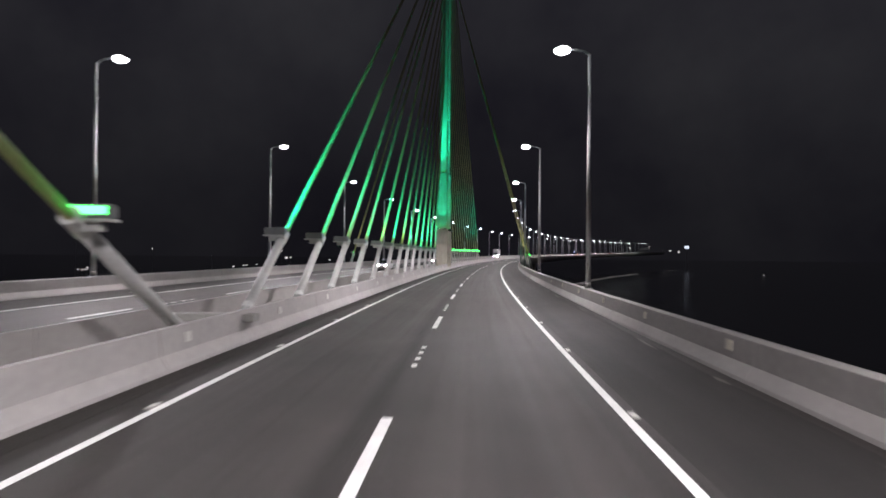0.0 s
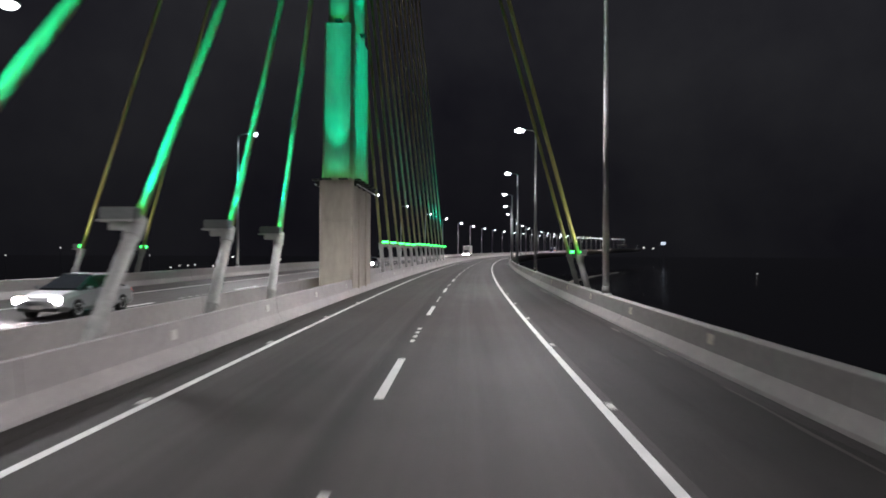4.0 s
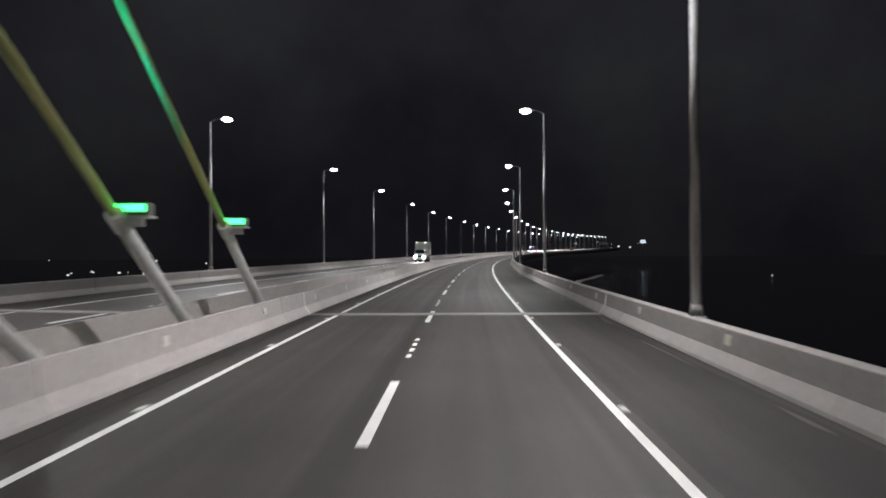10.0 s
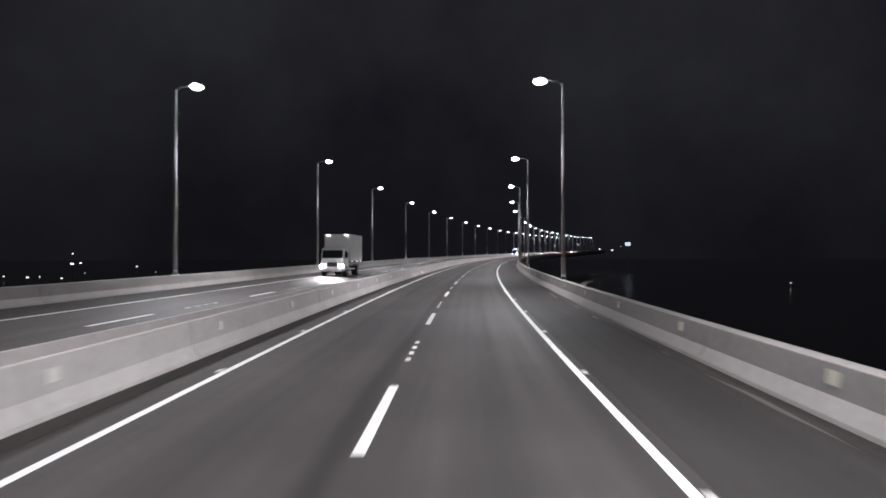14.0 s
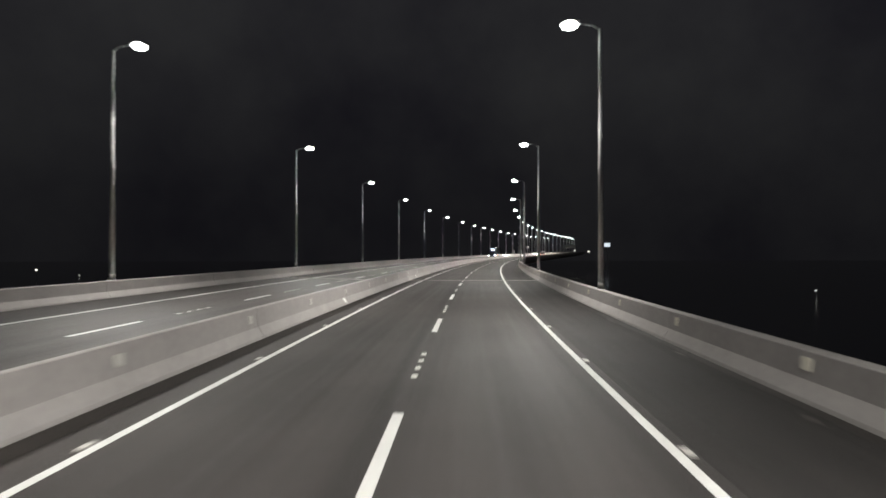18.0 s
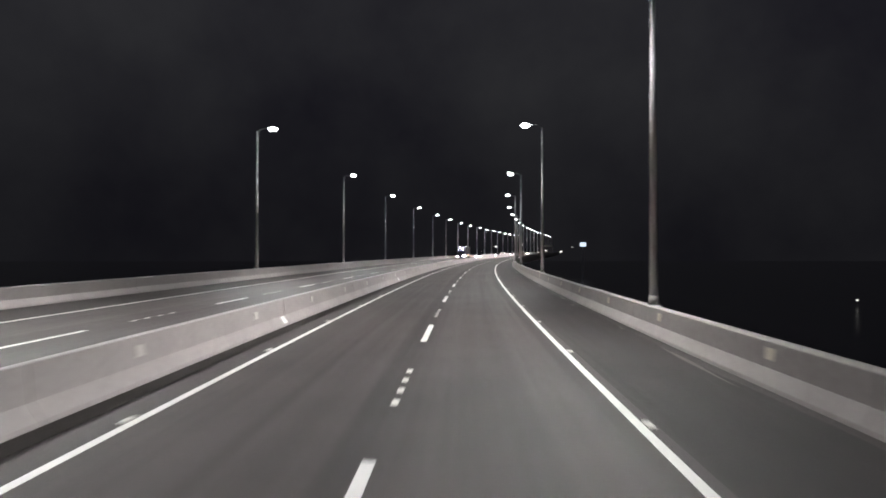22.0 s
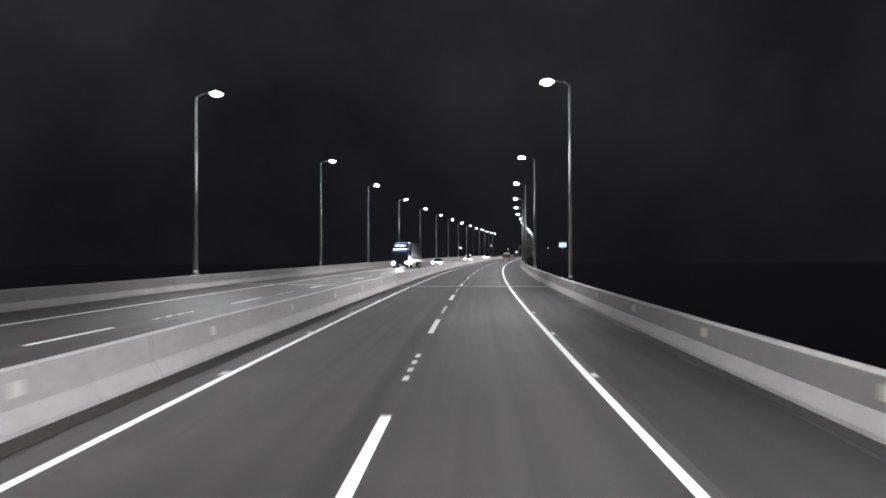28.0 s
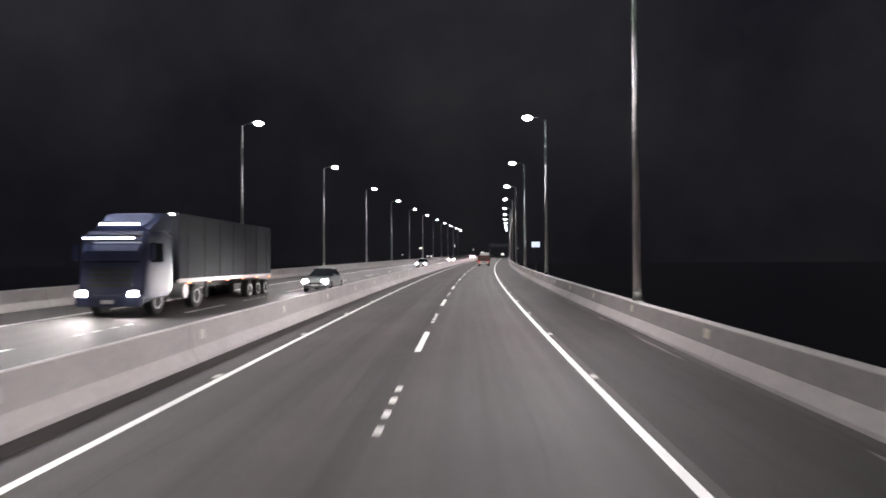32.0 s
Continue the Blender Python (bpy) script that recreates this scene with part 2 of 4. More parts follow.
PYLON_CONCRETE = material("pylon_concrete", (0.40, 0.36, 0.30), 0.8, scale=3, vary=0.18, bump=0.2, bump_scale=25, coarse=0.5, stretch=(1, 1, 0.35))
PAINT = material("road_paint", (0.66, 0.655, 0.64), 0.55, scale=25, vary=0.14, bump=0.2, coarse=1.2)
WORN_PAINT = material("worn_road_paint", (0.60, 0.585, 0.56), 0.6, scale=30, vary=0.3, bump=0.2, coarse=1.6)
STUD = material("stud_white", (0.50, 0.48, 0.45), 0.4, scale=20, vary=0.1)
# two tones of one sheet: the lighter has returned headlight put into its colour
REFLECTOR = material("reflector_sheet", (0.92, 0.88, 0.76), 0.25, scale=15, vary=0.06, per_piece=0.1)
PALE_REFLECTOR = material("dull_reflector_sheet", (0.55, 0.54, 0.50), 0.4, scale=15, vary=0.15, per_piece=0.4)
WHITE_SHEET = material("white_reflective_sheet", (0.90, 0.90, 0.88), 0.3, scale=15, vary=0.05)
GALVANISED = material("galvanised_steel", (0.68, 0.685, 0.69), 0.55, 0.1, scale=12, vary=0.12, coarse=0.8)
PIPE_STEEL = material("pale_painted_steel", (0.50, 0.495, 0.48), 0.5, 0.1, scale=9, vary=0.14, coarse=0.9)
CABLE = material("cable_sheath", (0.41, 0.375, 0.165), 0.55, scale=8, vary=0.08, coarse=0.5)
BOX_GREY = material("floodlight_grey", (0.20, 0.205, 0.205), 0.5, 0.3, scale=10, vary=0.12)
DARK_METAL = material("dark_metal", (0.06, 0.06, 0.06), 0.5, 0.6, scale=10, vary=0.2)
COVER = material("bright_cover_plate", (0.52, 0.52, 0.50), 0.5, 0.2, scale=9, vary=0.15, coarse=1.0)
JOINT = material("joint_steel", (0.40, 0.385, 0.37), 0.55, 0.4, scale=14, vary=0.3)
NOSING = material("joint_concrete", (0.165, 0.152, 0.146), 0.7, scale=9, vary=0.35, coarse=1.5, bump=0.3)
WATER = material("sea_water", (0.022, 0.021, 0.028), 0.24, scale=0.2, vary=0.2, bump=0.004, bump_scale=0.4, coarse=0.02)
SAND = material("causeway_fill", (0.72, 0.69, 0.62), 0.9, scale=0.5, vary=0.3, coarse=0.05)
LAMP_GLOW = material("led_glow", (0.9, 0.95, 1.0), emit=(0.92, 0.98, 1.0), power=14)
GREEN_GLOW = material("green_led_glow", (0.02, 0.35, 0.12), emit=(0.042, 1.0, 0.13), power=7.5)


# ---- building helpers ----
def link_mesh(name, bm, mat, smooth=False):
    me = bpy.data.meshes.new(name)
    bmesh.ops.recalc_face_normals(bm, faces=bm.faces)
    bm.to_mesh(me)
    bm.free()
    if smooth:
        for p in me.polygons:
            p.use_smooth = True
    me.materials.append(mat)
    return me


def part(name, bm, mat, parent=None, label="", smooth=False):
    ob = new(name, link_mesh(name, bm, mat, smooth))
    ob.parent = parent
    return tagged(ob, label)


def thing(name, m, label, category, group="", kind=""):
    ob = new(name)
    ob.empty_display_size = 0.2
    ob.matrix_world = m
    return tagged(ob, label, category, group, kind)


def box(bm, cx, cy, cz, sx, sy, sz, bevel=0.0, turn=None):
    r = bmesh.ops.create_cube(bm, size=1.0)
    bmesh.ops.scale(bm, vec=(sx, sy, sz), verts=r["verts"])
    if bevel:
        edges = list({e for v in r["verts"] for e in v.link_edges})
        r = bmesh.ops.bevel(bm, geom=edges, offset=bevel, segments=2, affect="EDGES")
    vs = r["verts"]
    if turn is not None:
        bmesh.ops.transform(bm, matrix=turn, verts=vs)
    bmesh.ops.translate(bm, vec=(cx, cy, cz), verts=vs)
    return bm


def boxed(*a, **k):
    return box(bmesh.new(), *a, **k)


def tube(bm, p, q, r0, r1=None, seg=12, caps=True):
    p, q = Vector(p), Vector(q)
    d = q - p
    r = bmesh.ops.create_cone(bm, cap_ends=caps, segments=seg, radius1=r0, radius2=r0 if r1 is None else r1, depth=d.length)
    bmesh.ops.transform(bm, matrix=Matrix.Translation((p + q) / 2) @ d.to_track_quat("Z", "Y").to_matrix().to_4x4(), verts=r["verts"])
    return bm


def tubed(*a, **k):
    return tube(bmesh.new(), *a, **k)


def sweep(s0, s1, profile, step=4.0, closed=True):
    """A body along the road from a profile of (u, z); u may be a function of s."""
    bm = bmesh.new()
    n = max(1, int(math.ceil((s1 - s0) / step)))
    rings, place = [], {}
    for i in range(n + 1):
        s = s0 + (s1 - s0) * i / n
        ring = []
        for u, z in profile:
            w = u(s) if callable(u) else u
            v = bm.verts.new(at(s, w, z))
            place[v] = (w, s)
            ring.append(v)
        rings.append(ring)
    k = len(profile)
    for a, b in zip(rings, rings[1:]):
        for j in range(k if closed else k - 1):
            bm.faces.new((a[j], a[(j + 1) % k], b[(j + 1) % k], b[j]))
    if closed:
        bm.faces.new(rings[0])
        bm.faces.new(rings[-1])
    uv = bm.loops.layers.uv.new("road")
    for f in bm.faces:
        for loop in f.loops:
            loop[uv].uv = place[loop.vert]
    return bm


# ---- the large structure ----
ROAD_A, ROAD_B = -60, 960
deck = tagged(part("bridge_deck", sweep(ROAD_A, ROAD_B, [(lambda s: mirror(s, 6.95), -0.02), (lambda s: mirror(s, -4.6), -0.02), (-4.6, -0.02), (6.95, -0.02), (6.95, -0.9), (4.2, -2.6), (lambda s: mirror(s, 4.2), -2.6), (lambda s: mirror(s, 6.95), -0.9)], 6), DECK),
              "pale concrete box deck of the bridge", "bridge deck", kind="structure")
road = thing("road", Matrix(), "dark grey asphalt carriageway with worn wheel tracks", "road", kind="structure")
part("asphalt", sweep(ROAD_A, ROAD_B, [(-4.62, 0), (3.7, 0), (3.7, -0.016), (-4.62, -0.016)]), ASPHALT, road)
part("hard_shoulder", sweep(ROAD_A, ROAD_B, [(3.7, 0.0), (6.34, 0.0), (6.34, -0.016), (3.7, -0.016)]), SHOULDER, road, "darker asphalt shoulder")
road2 = thing("oncoming_road", Matrix(), "dark grey asphalt carriageway of the oncoming lanes", "road", kind="structure")
part("asphalt", sweep(ROAD_A, ROAD_B, [(lambda s: mirror(s, 3.7), 0), (lambda s: mirror(s, -4.62), 0), (lambda s: mirror(s, -4.62), -0.016), (lambda s: mirror(s, 3.7), -0.016)]), ASPHALT, road2)
part("hard_shoulder", sweep(ROAD_A, ROAD_B, [(lambda s: mirror(s, 6.34), 0.0), (lambda s: mirror(s, 3.7), 0.0), (lambda s: mirror(s, 3.7), -0.016), (lambda s: mirror(s, 6.34), -0.016)]), SHOULDER, road2, "darker asphalt shoulder")

part("gutter", sweep(ROAD_A, ROAD_B, [(-4.62, 0.004), (-4.2, 0.004), (-4.2, -0.002), (-4.62, -0.002)]), GUTTER, road, "dark dirty strip at the barrier's foot")
part("gutter", sweep(ROAD_A, ROAD_B, [(lambda s: 6.03 + 0.05 * math.sin(s * 0.31) + 0.04 * math.sin(s * 0.83), 0.002), (6.3, 0.002), (6.3, -0.003), (6.06, -0.003)], 2.0), GUTTER, road, "dark dirty strip at the barrier's foot")
rnd = random.Random(7)
s = ROAD_A
while s < ROAD_B - 20:
    n, u, w = rnd.choice((0.8, 1.4, 2.4, 4.5)) * rnd.uniform(0.8, 1.2), rnd.uniform(5.86, 6.0), rnd.uniform(0.04, 0.10)
    part("sand_drift", sweep(s, s + n, [(lambda q, a=s, n=n, u=u, w=w: u + 0.04 * math.sin(q * 0.7) - w * (0.75 + 0.25 * math.sin(q * 2.3)) * math.sin(math.pi * (q - a) / n) - 0.004, 0.003), (lambda q, a=s, n=n, u=u, w=w: u + 0.04 * math.sin(q * 0.7) + w * (0.75 + 0.25 * math.sin(q * 1.7 + 1)) * math.sin(math.pi * (q - a) / n) + 0.004, 0.003)], 0.5, False), DRIFT, road, "thin drift of pale sand")
    s += n + rnd.uniform(1.0, 9.0)
rnd = random.Random(21)
for k in range(16):
    a, n, u = rnd.uniform(470, 620), rnd.uniform(5, 22), rnd.choice((-2.6, -1.7, -0.9, 0.7, 1.0, 1.9, 2.7)) + rnd.uniform(-0.2, 0.2)
    w, p, q, r = rnd.uniform(0.012, 0.03), rnd.uniform(0, 6), rnd.uniform(0.25, 0.6), rnd.uniform(0.03, 0.16)
    mid = lambda s, u=u, p=p, q=q, r=r: u + r * math.sin(s * q + p) + 0.4 * r * math.sin(s * q * 2.7 + p)
    part("crack_seal", sweep(a, a + n, [(lambda s, f=mid, w=w: f(s) - w, 0.002), (lambda s, f=mid, w=w: f(s) + w, 0.002)], 0.8, False), SEAL, road, "dark bitumen seal over a crack")
bm = bmesh.new()
bmesh.ops.create_grid(bm, x_segments=2, y_segments=2, size=4800)
water = part("water", bm, WATER)
water.location.z = -15.5
tagged(water, "black night sea under the bridge", "water", kind="structure")

# ---- barriers: cast in lengths with open joints ----


def barrier(name, label, s_from, s_to, face, back, top, length=12.0):
    """face(s): where the foot stands; back: +1 or -1, away from its road, and the width of the top behind the slope."""
    ob = thing(name, Matrix(), label, "barrier", kind="structure")
    sign, width = back
    slope = [(0.0, 0.0), (0.02, 0.07), (0.18, 0.31), (0.235, top - 0.015)]
    s = s_from
    while s < s_to - 0.1:
        e = min(s + length, s_to)
        prof = [((lambda q, d=d: face(q) + sign * d), z) for d, z in slope]
        prof += [((lambda q: face(q) + sign * 0.25), top), ((lambda q: face(q) + sign * (0.245 + width)), top), ((lambda q: face(q) + sign * (0.26 + width)), -0.02)]
        seg = part("barrier_segment", sweep(s, e - 0.025, prof, 3), CONCRETE, ob)
        s = e
    return ob


barrier("barrier_right", "pale concrete parapet with a sloped foot", ROAD_A, ROAD_B, lambda s: 6.28, (1, 0.30), 0.77)
barrier("barrier_far", "pale concrete parapet beyond the oncoming lanes", ROAD_A, ROAD_B, lambda s: mirror(s, 6.28), (-1, 0.30), 0.80)
barrier("barrier_median", "pale concrete median barrier with a sloped foot", ROAD_A, ROAD_B, lambda s: -4.64, (-1, 0.07), 0.84)
barrier("barrier_median_far", "pale concrete median barrier of the oncoming lanes", ROAD_A, ROAD_B, lambda s: mirror(s, -4.64), (1, 0.07), 0.84)

# ---- markings ----
DASH0, PITCH = 10.50, 13.339


def strip(s0, s1, u0, u1, z=0.004, step=4.0, thick=0.004):
    return sweep(s0, s1, [(u0, z), (u1, z), (u1, z - thick), (u0, z - thick)], step)


marks = thing("lane_marking", Matrix(), "white painted edge lines and lane dashes on the asphalt", "road marking", kind="structure")
for name, u in (("edge_line", -3.5), ("edge_line", 3.46)):
    part(name, strip(ROAD_A, ROAD_B, u - 0.07, u + 0.07), PAINT, marks)
for u in (3.5, -3.5):
    part("edge_line", strip(ROAD_A, ROAD_B, lambda s, u=u: mirror(s, u) - 0.07, lambda s, u=u: mirror(s, u) + 0.07), PAINT, marks)
for n in range(-4, 70):
    e = DASH0 + PITCH * n - (1.5 if n < 1 else 0)
    part("lane_dash", strip(e - 3.8, e, -0.08, 0.08), PAINT, marks)
    f = 116.8 + 13.23 * (n - 8)
    part("lane_dash", strip(f - 3.8, f, lambda s: mirror(s, 0.08), lambda s: mirror(s, -0.08)), PAINT, marks)
    if n < 58:
        for k in (-10.55, -9.68, -8.81, -7.94):
            part("short_dash", strip(e + k - 0.20, e + k + 0.20, -0.055, 0.055), WORN_PAINT, marks, "worn short white dash")
            part("short_dash", strip(f + k - 0.20, f + k + 0.20, lambda s: mirror(s, 0.05), lambda s: mirror(s, -0.05)), WORN_PAINT, marks, "worn short white dash")

# raised studs beside the edge lines
me = link_mesh("road_stud", boxed(0, 0, 0.009, 0.11, 0.32, 0.018, bevel=0.007), STUD)
for n in range(-22, 88):
    for u in (3.60, -3.64):
        ob = new("road_stud", me)
        ob.matrix_world = spot_on(104.9 + 6.366 * n, u)
        tagged(ob, "low pale raised road stud beside the edge line", "road stud", "studs along the edge lines")

# reflective plates on the barriers
# lighter sheet on the right, where plates throw headlights back; duller on the median
plates = [link_mesh("barrier_reflector", boxed(0, 0, 0, 0.03, 0.30, 0.21, bevel=0.008), m) for m in (REFLECTOR, PALE_REFLECTOR)]
for n in range(-9, 108):
    s = 57.6 + 6.346 * n
    for u, tilt in ((6.28 + 0.205, -6), (-4.64 - 0.205, 6)):
        ob = new("barrier_reflector", plates[0] if u > 0 else plates[1])
        ob.matrix_world = spot_on(s, u, 0.56) @ Euler((0, radians(-tilt), 0)).to_matrix().to_4x4()
        tagged(ob, "pale yellow reflective plate fixed on the concrete barrier" if u > 0 else "dull pale reflective plate on the median barrier", "reflector", "reflectors on the barriers")

# expansion joints across the deck
for s in (182.8, 348.8, 513.1):
    ob = thing("expansion_joint", Matrix(), "steel expansion joint across the road", "expansion joint", kind="structure")
    for a, c, mat, name in ((-0.46, -0.07, NOSING, "joint_nosing"), (-0.065, 0.065, JOINT, "joint_rail"), (0.07, 0.46, NOSING, "joint_nosing")):
        part(name, strip(s + a, s + c, -4.6, 6.28, 0.009, 1, 0.02), mat, ob)
        part(name, strip(s + a, s + c, lambda q: mirror(q, 6.28), lambda q: mirror(q, -4.6), 0.009, 1, 0.02), mat, ob)
    for foot, sign, top in ((6.28, 1, 0.77), (-4.64, -1, 0.84)):
        shape = [(-0.012, 0.0), (0.008, 0.075), (0.168, 0.315), (0.222, top - 0.01), (0.236, top - 0.01), (0.185, 0.305), (0.03, 0.06), (0.02, 0.0)]
        part("cover_plate", sweep(s - 0.14, s + 0.14, [(foot + sign * d, z) for d, z in shape], 1), COVER, ob, "bright steel cover plate over the barrier joint")

# ---- street lamps ----
LAMP_S = [-28.0, 1.5, 30.8, 58.3, 87.6, 115.3, 144.2, 174.2, 204.3, 233.9, 263.0, 293.6, 322.4, 353.0, 382.6, 413.2, 444.0, 474.6, 505.1, 534.3, 559.2, 585.0, 608.6, 633.2, 656.5]
FAR_LAMP_S = [-27.1, 2.4, 32.3, 59.3, 88.7, 117.3, 147.1, 176.2, 206.4, 236.3, 263.8, 295.4, 324.8, 354.9, 384.9, 414.7, 445.9, 475.9, 507.2, 536.4, 560.9, 586.4, 611.3, 636.2, 659.5]
for lamp_row, first in ((LAMP_S, 680.5), (FAR_LAMP_S, 683.0)):
    lamp_row += [first + 23.5 * i for i in range(7)]


def street_lamp(m):
    ob = thing("street_lamp", m, "tall galvanised street lamp with a lit white LED head", "street lamp", "lamps along the bridge")
    part("base_plate", boxed(0, 0, 0.015, 0.36, 0.36, 0.03, bevel=0.006), GALVANISED, ob)
    for x in (-0.13, 0.13):
        for y in (-0.13, 0.13):
            part("bolt", tubed((x, y, 0.03), (x, y, 0.08), 0.018, seg=6), DARK_METAL, ob)
    part("base_sleeve", tubed((0, 0, 0.03), (0, 0, 0.30), 0.165, 0.132, 16), DECK, ob, smooth=True)
    part("pole", tubed((0, 0, 0.03), (0, 0, 11.4), 0.13, 0.075, 16), GALVANISED, ob, smooth=True)
    part("arm", tube(tubed((0, 0, 11.35), (-0.3, 0, 11.56), 0.04, 0.035, 10), (-0.3, 0, 11.56), (-0.95, 0, 11.65), 0.035, 0.03, 10), GALVANISED, ob)
    head = part("lamp_head", boxed(-1.32, 0, 11.68, 0.86, 0.40, 0.10, bevel=0.03), BOX_GREY, ob)
    # a flat LED panel swollen to a bowl, so its shape stands in for glare
    bowl = bmesh.new()
    bmesh.ops.create_uvsphere(bowl, u_segments=20, v_segments=10, radius=1.0)
    bmesh.ops.transform(bowl, matrix=Matrix.Translation((-1.32, 0, 11.58)) @ Matrix.Diagonal((0.40, 0.30, 0.19, 1)), verts=bowl.verts)
    part("led_lens", bowl, LAMP_GLOW, head, "glowing white lens deepened into a bowl in place of glare", smooth=True)
    return ob


lamp = None
bulb = bpy.data.lights.new("street_light", "SPOT")
bulb.energy, bulb.color, bulb.spot_size, bulb.spot_blend, bulb.shadow_soft_size = STREET_WATTS, (0.985, 0.962, 0.98), radians(152), 0.7, 0.42
for near, lamp_row in ((True, LAMP_S), (False, FAR_LAMP_S)):
    for q in lamp_row:
        m = spot_on(q, 6.73, 0.77) if near else spot_on(q, mirror(q, 6.73), 0.80, 180)
        lamp = street_lamp(m) if lamp is None else copy_thing(lamp, m)
        if q < 800:
            b = new("street_light", bulb)
            b.matrix_world = m @ Matrix.Translation((-1.32, 0, 10.62)) @ Euler((0, radians(23), 0)).to_matrix().to_4x4() @ Matrix.Diagonal((0.34, 1, 1, 1))

# white plates on the sloped foot of the median barrier, one across from each lamp
plate = link_mesh("marker_plate", boxed(0, 0, 0, 0.02, 0.40, 0.25, bevel=0.006), WHITE_SHEET)
for q in LAMP_S[11:16]:
    ob = new("marker_plate", plate)
    ob.matrix_world = spot_on(q + 1.0, -4.64 - 0.095, 0.195) @ Euler((0, radians(-33.7), 0)).to_matrix().to_4x4()
    tagged(ob, "bright white square plate on the sloped foot of the median barrier", "marker plate", "plates on the median barrier")

# ---- the pylon and its stay cables ----
AXIS = -5.75
PY_S0, PY_S1 = 97.2, 103.2
PY_MID = (PY_S0 + PY_S1) / 2
PY_TOP = 63.0
pylon_pose = spot_on(PY_MID, AXIS)
pylon = thing("bridge_pylon", pylon_pose, "tall slender concrete pylon lit green above its bare base", "pylon")
half_l, half_w = (PY_S1 - PY_S0) / 2, 0.93


def slab_loft(levels):
    """A lofted rectangular shaft with chamfered corners: (z, half width, half length)."""
    bm = bmesh.new()
    rings = []
    for z, w, l in levels:
        c = 0.12
        pts = [(-w, -l + c), (-w + c, -l), (w - c, -l), (w, -l + c), (w, l - c), (w - c, l), (-w + c, l), (-w, l - c)]
        rings.append([bm.verts.new((x, y, z)) for x, y in pts])
    for a, b in zip(rings, rings[1:]):
        for j in range(8):
            bm.faces.new((a[j], a[(j + 1) % 8], b[(j + 1) % 8], b[j]))
    bm.faces.new(rings[0])
    bm.faces.new(rings[-1])
    return bm


part("base", slab_loft([(-0.02, half_w, half_l), (3.98, half_w, half_l)]), PYLON_CONCRETE, pylon, "bare pale brown concrete base")
part("base", slab_loft([(4.0, half_w, half_l), (6.2, half_w, half_l)]), PYLON_CONCRETE, pylon, "bare pale brown concrete base")
part("shaft", slab_loft([(6.2, half_w - 0.1, half_l - 0.15), (15.0, half_w - 0.12, half_l - 0.5), (15.05, half_w - 0.28, half_l - 0.7), (PY_TOP, 0.62, 1.5)]), PYLON_CONCRETE, pylon)
for side in (-1, 1):
    for y in (-1.15, 1.15):
        part("pilaster", boxed(side * (half_w + 0.02), y, 3.1, 0.09, 0.42, 6.1, bevel=0.02), PYLON_CONCRETE, pylon)
    part("conduit", tubed((side * (half_w + 0.22), -half_l, 6.0), (side * (half_w + 0.22), half_l, 6.0), 0.035, seg=8), GALVANISED, pylon)
    for y in (-2.7, -1.4, 0.0, 1.4, 2.7):
        fl = part("floodlight", boxed(side * (half_w + 0.25), y, 6.26, 0.34, 0.62, 0.10, bevel=0.02), DARK_METAL, pylon, "flat dark floodlight on a bracket")
        part("bracket", boxed(side * (half_w + 0.12), y, 6.08, 0.28, 0.06, 0.30, bevel=0.01), DARK_METAL, fl)
        part("lens", boxed(side * (half_w + 0.25), y, 6.299, 0.24, 0.52, 0.03, bevel=0.01), GREEN_GLOW, fl, "glowing green lens")

for y in (-1, 1):
    for x in (-0.45, 0.45):
        fl = part("floodlight", boxed(x, y * (half_l + 0.25), 6.26, 0.5, 0.34, 0.10, bevel=0.02), DARK_METAL, pylon, "flat dark floodlight on a bracket")
        part("lens", boxed(x, y * (half_l + 0.25), 6.299, 0.4, 0.24, 0.03, bevel=0.01), GREEN_GLOW, fl, "glowing green lens")


def wash_light(watts, angle):
    light = bpy.data.lights.new("pylon_flood", "SPOT")
    light.energy, light.color, light.spot_size, light.spot_blend, light.shadow_soft_size = watts, (0.0, 1.0, 0.54), radians(angle), 1.0, 0.2
    return light


# beams of three widths from each ledge wash the shaft evenly
WASH = [(wash_light(PYLON_WATTS * k, angle), rise) for k, angle, rise in ((0.25, 120, 2.6), (12.0, 42, 9.0), (110.0, 18, 20.0))]
WASH_HIGH = [(wash_light(PYLON_WATTS * k, angle), rise) for k, angle, rise in ((0.25, 120, 3.2), (18.0, 34, 13.0), (210.0, 16, 31.0))]
for lights, z, out, w, l in ((WASH, 6.45, 0.62, half_w, half_l), (WASH_HIGH, 15.25, 0.55, half_w - 0.28, half_l - 0.7)):
    for x, y in ((0, -1), (0, 1), (1, 0), (-1, 0)):
        for light, rise in lights:
            for off in ((-0.33, 0.33) if x else (0.0,)):
                b = new("pylon_flood", light)
                b.matrix_world = pylon_pose @ look((x * (w + out), y * (l + out) + off * l, z), (x * w * 0.8, y * l * 0.85 + off * l, z + rise))
for x, y in ((0, -1), (0, 1), (1, 0), (-1, 0)):
    fl = part("floodlight", boxed(x * (half_w - 0.05), y * (half_l - 0.5), 15.12, 0.4, 0.4, 0.12, bevel=0.02), DARK_METAL, pylon, "flat dark floodlight")
    part("lens", boxed(x * (half_w - 0.05), y * (half_l - 0.5), 15.169, 0.3, 0.3, 0.03, bevel=0.01), GREEN_GLOW, fl, "glowing green lens")

def cable_flood(watts, angle=20, color=(0.0, 1.0, 0.85)):
    beam = bpy.data.lights.new("cable_flood", "SPOT")
    beam.energy, beam.color, beam.spot_size, beam.spot_blend, beam.shadow_soft_size = watts, color, radians(angle), 0.8, 0.10
    return beam


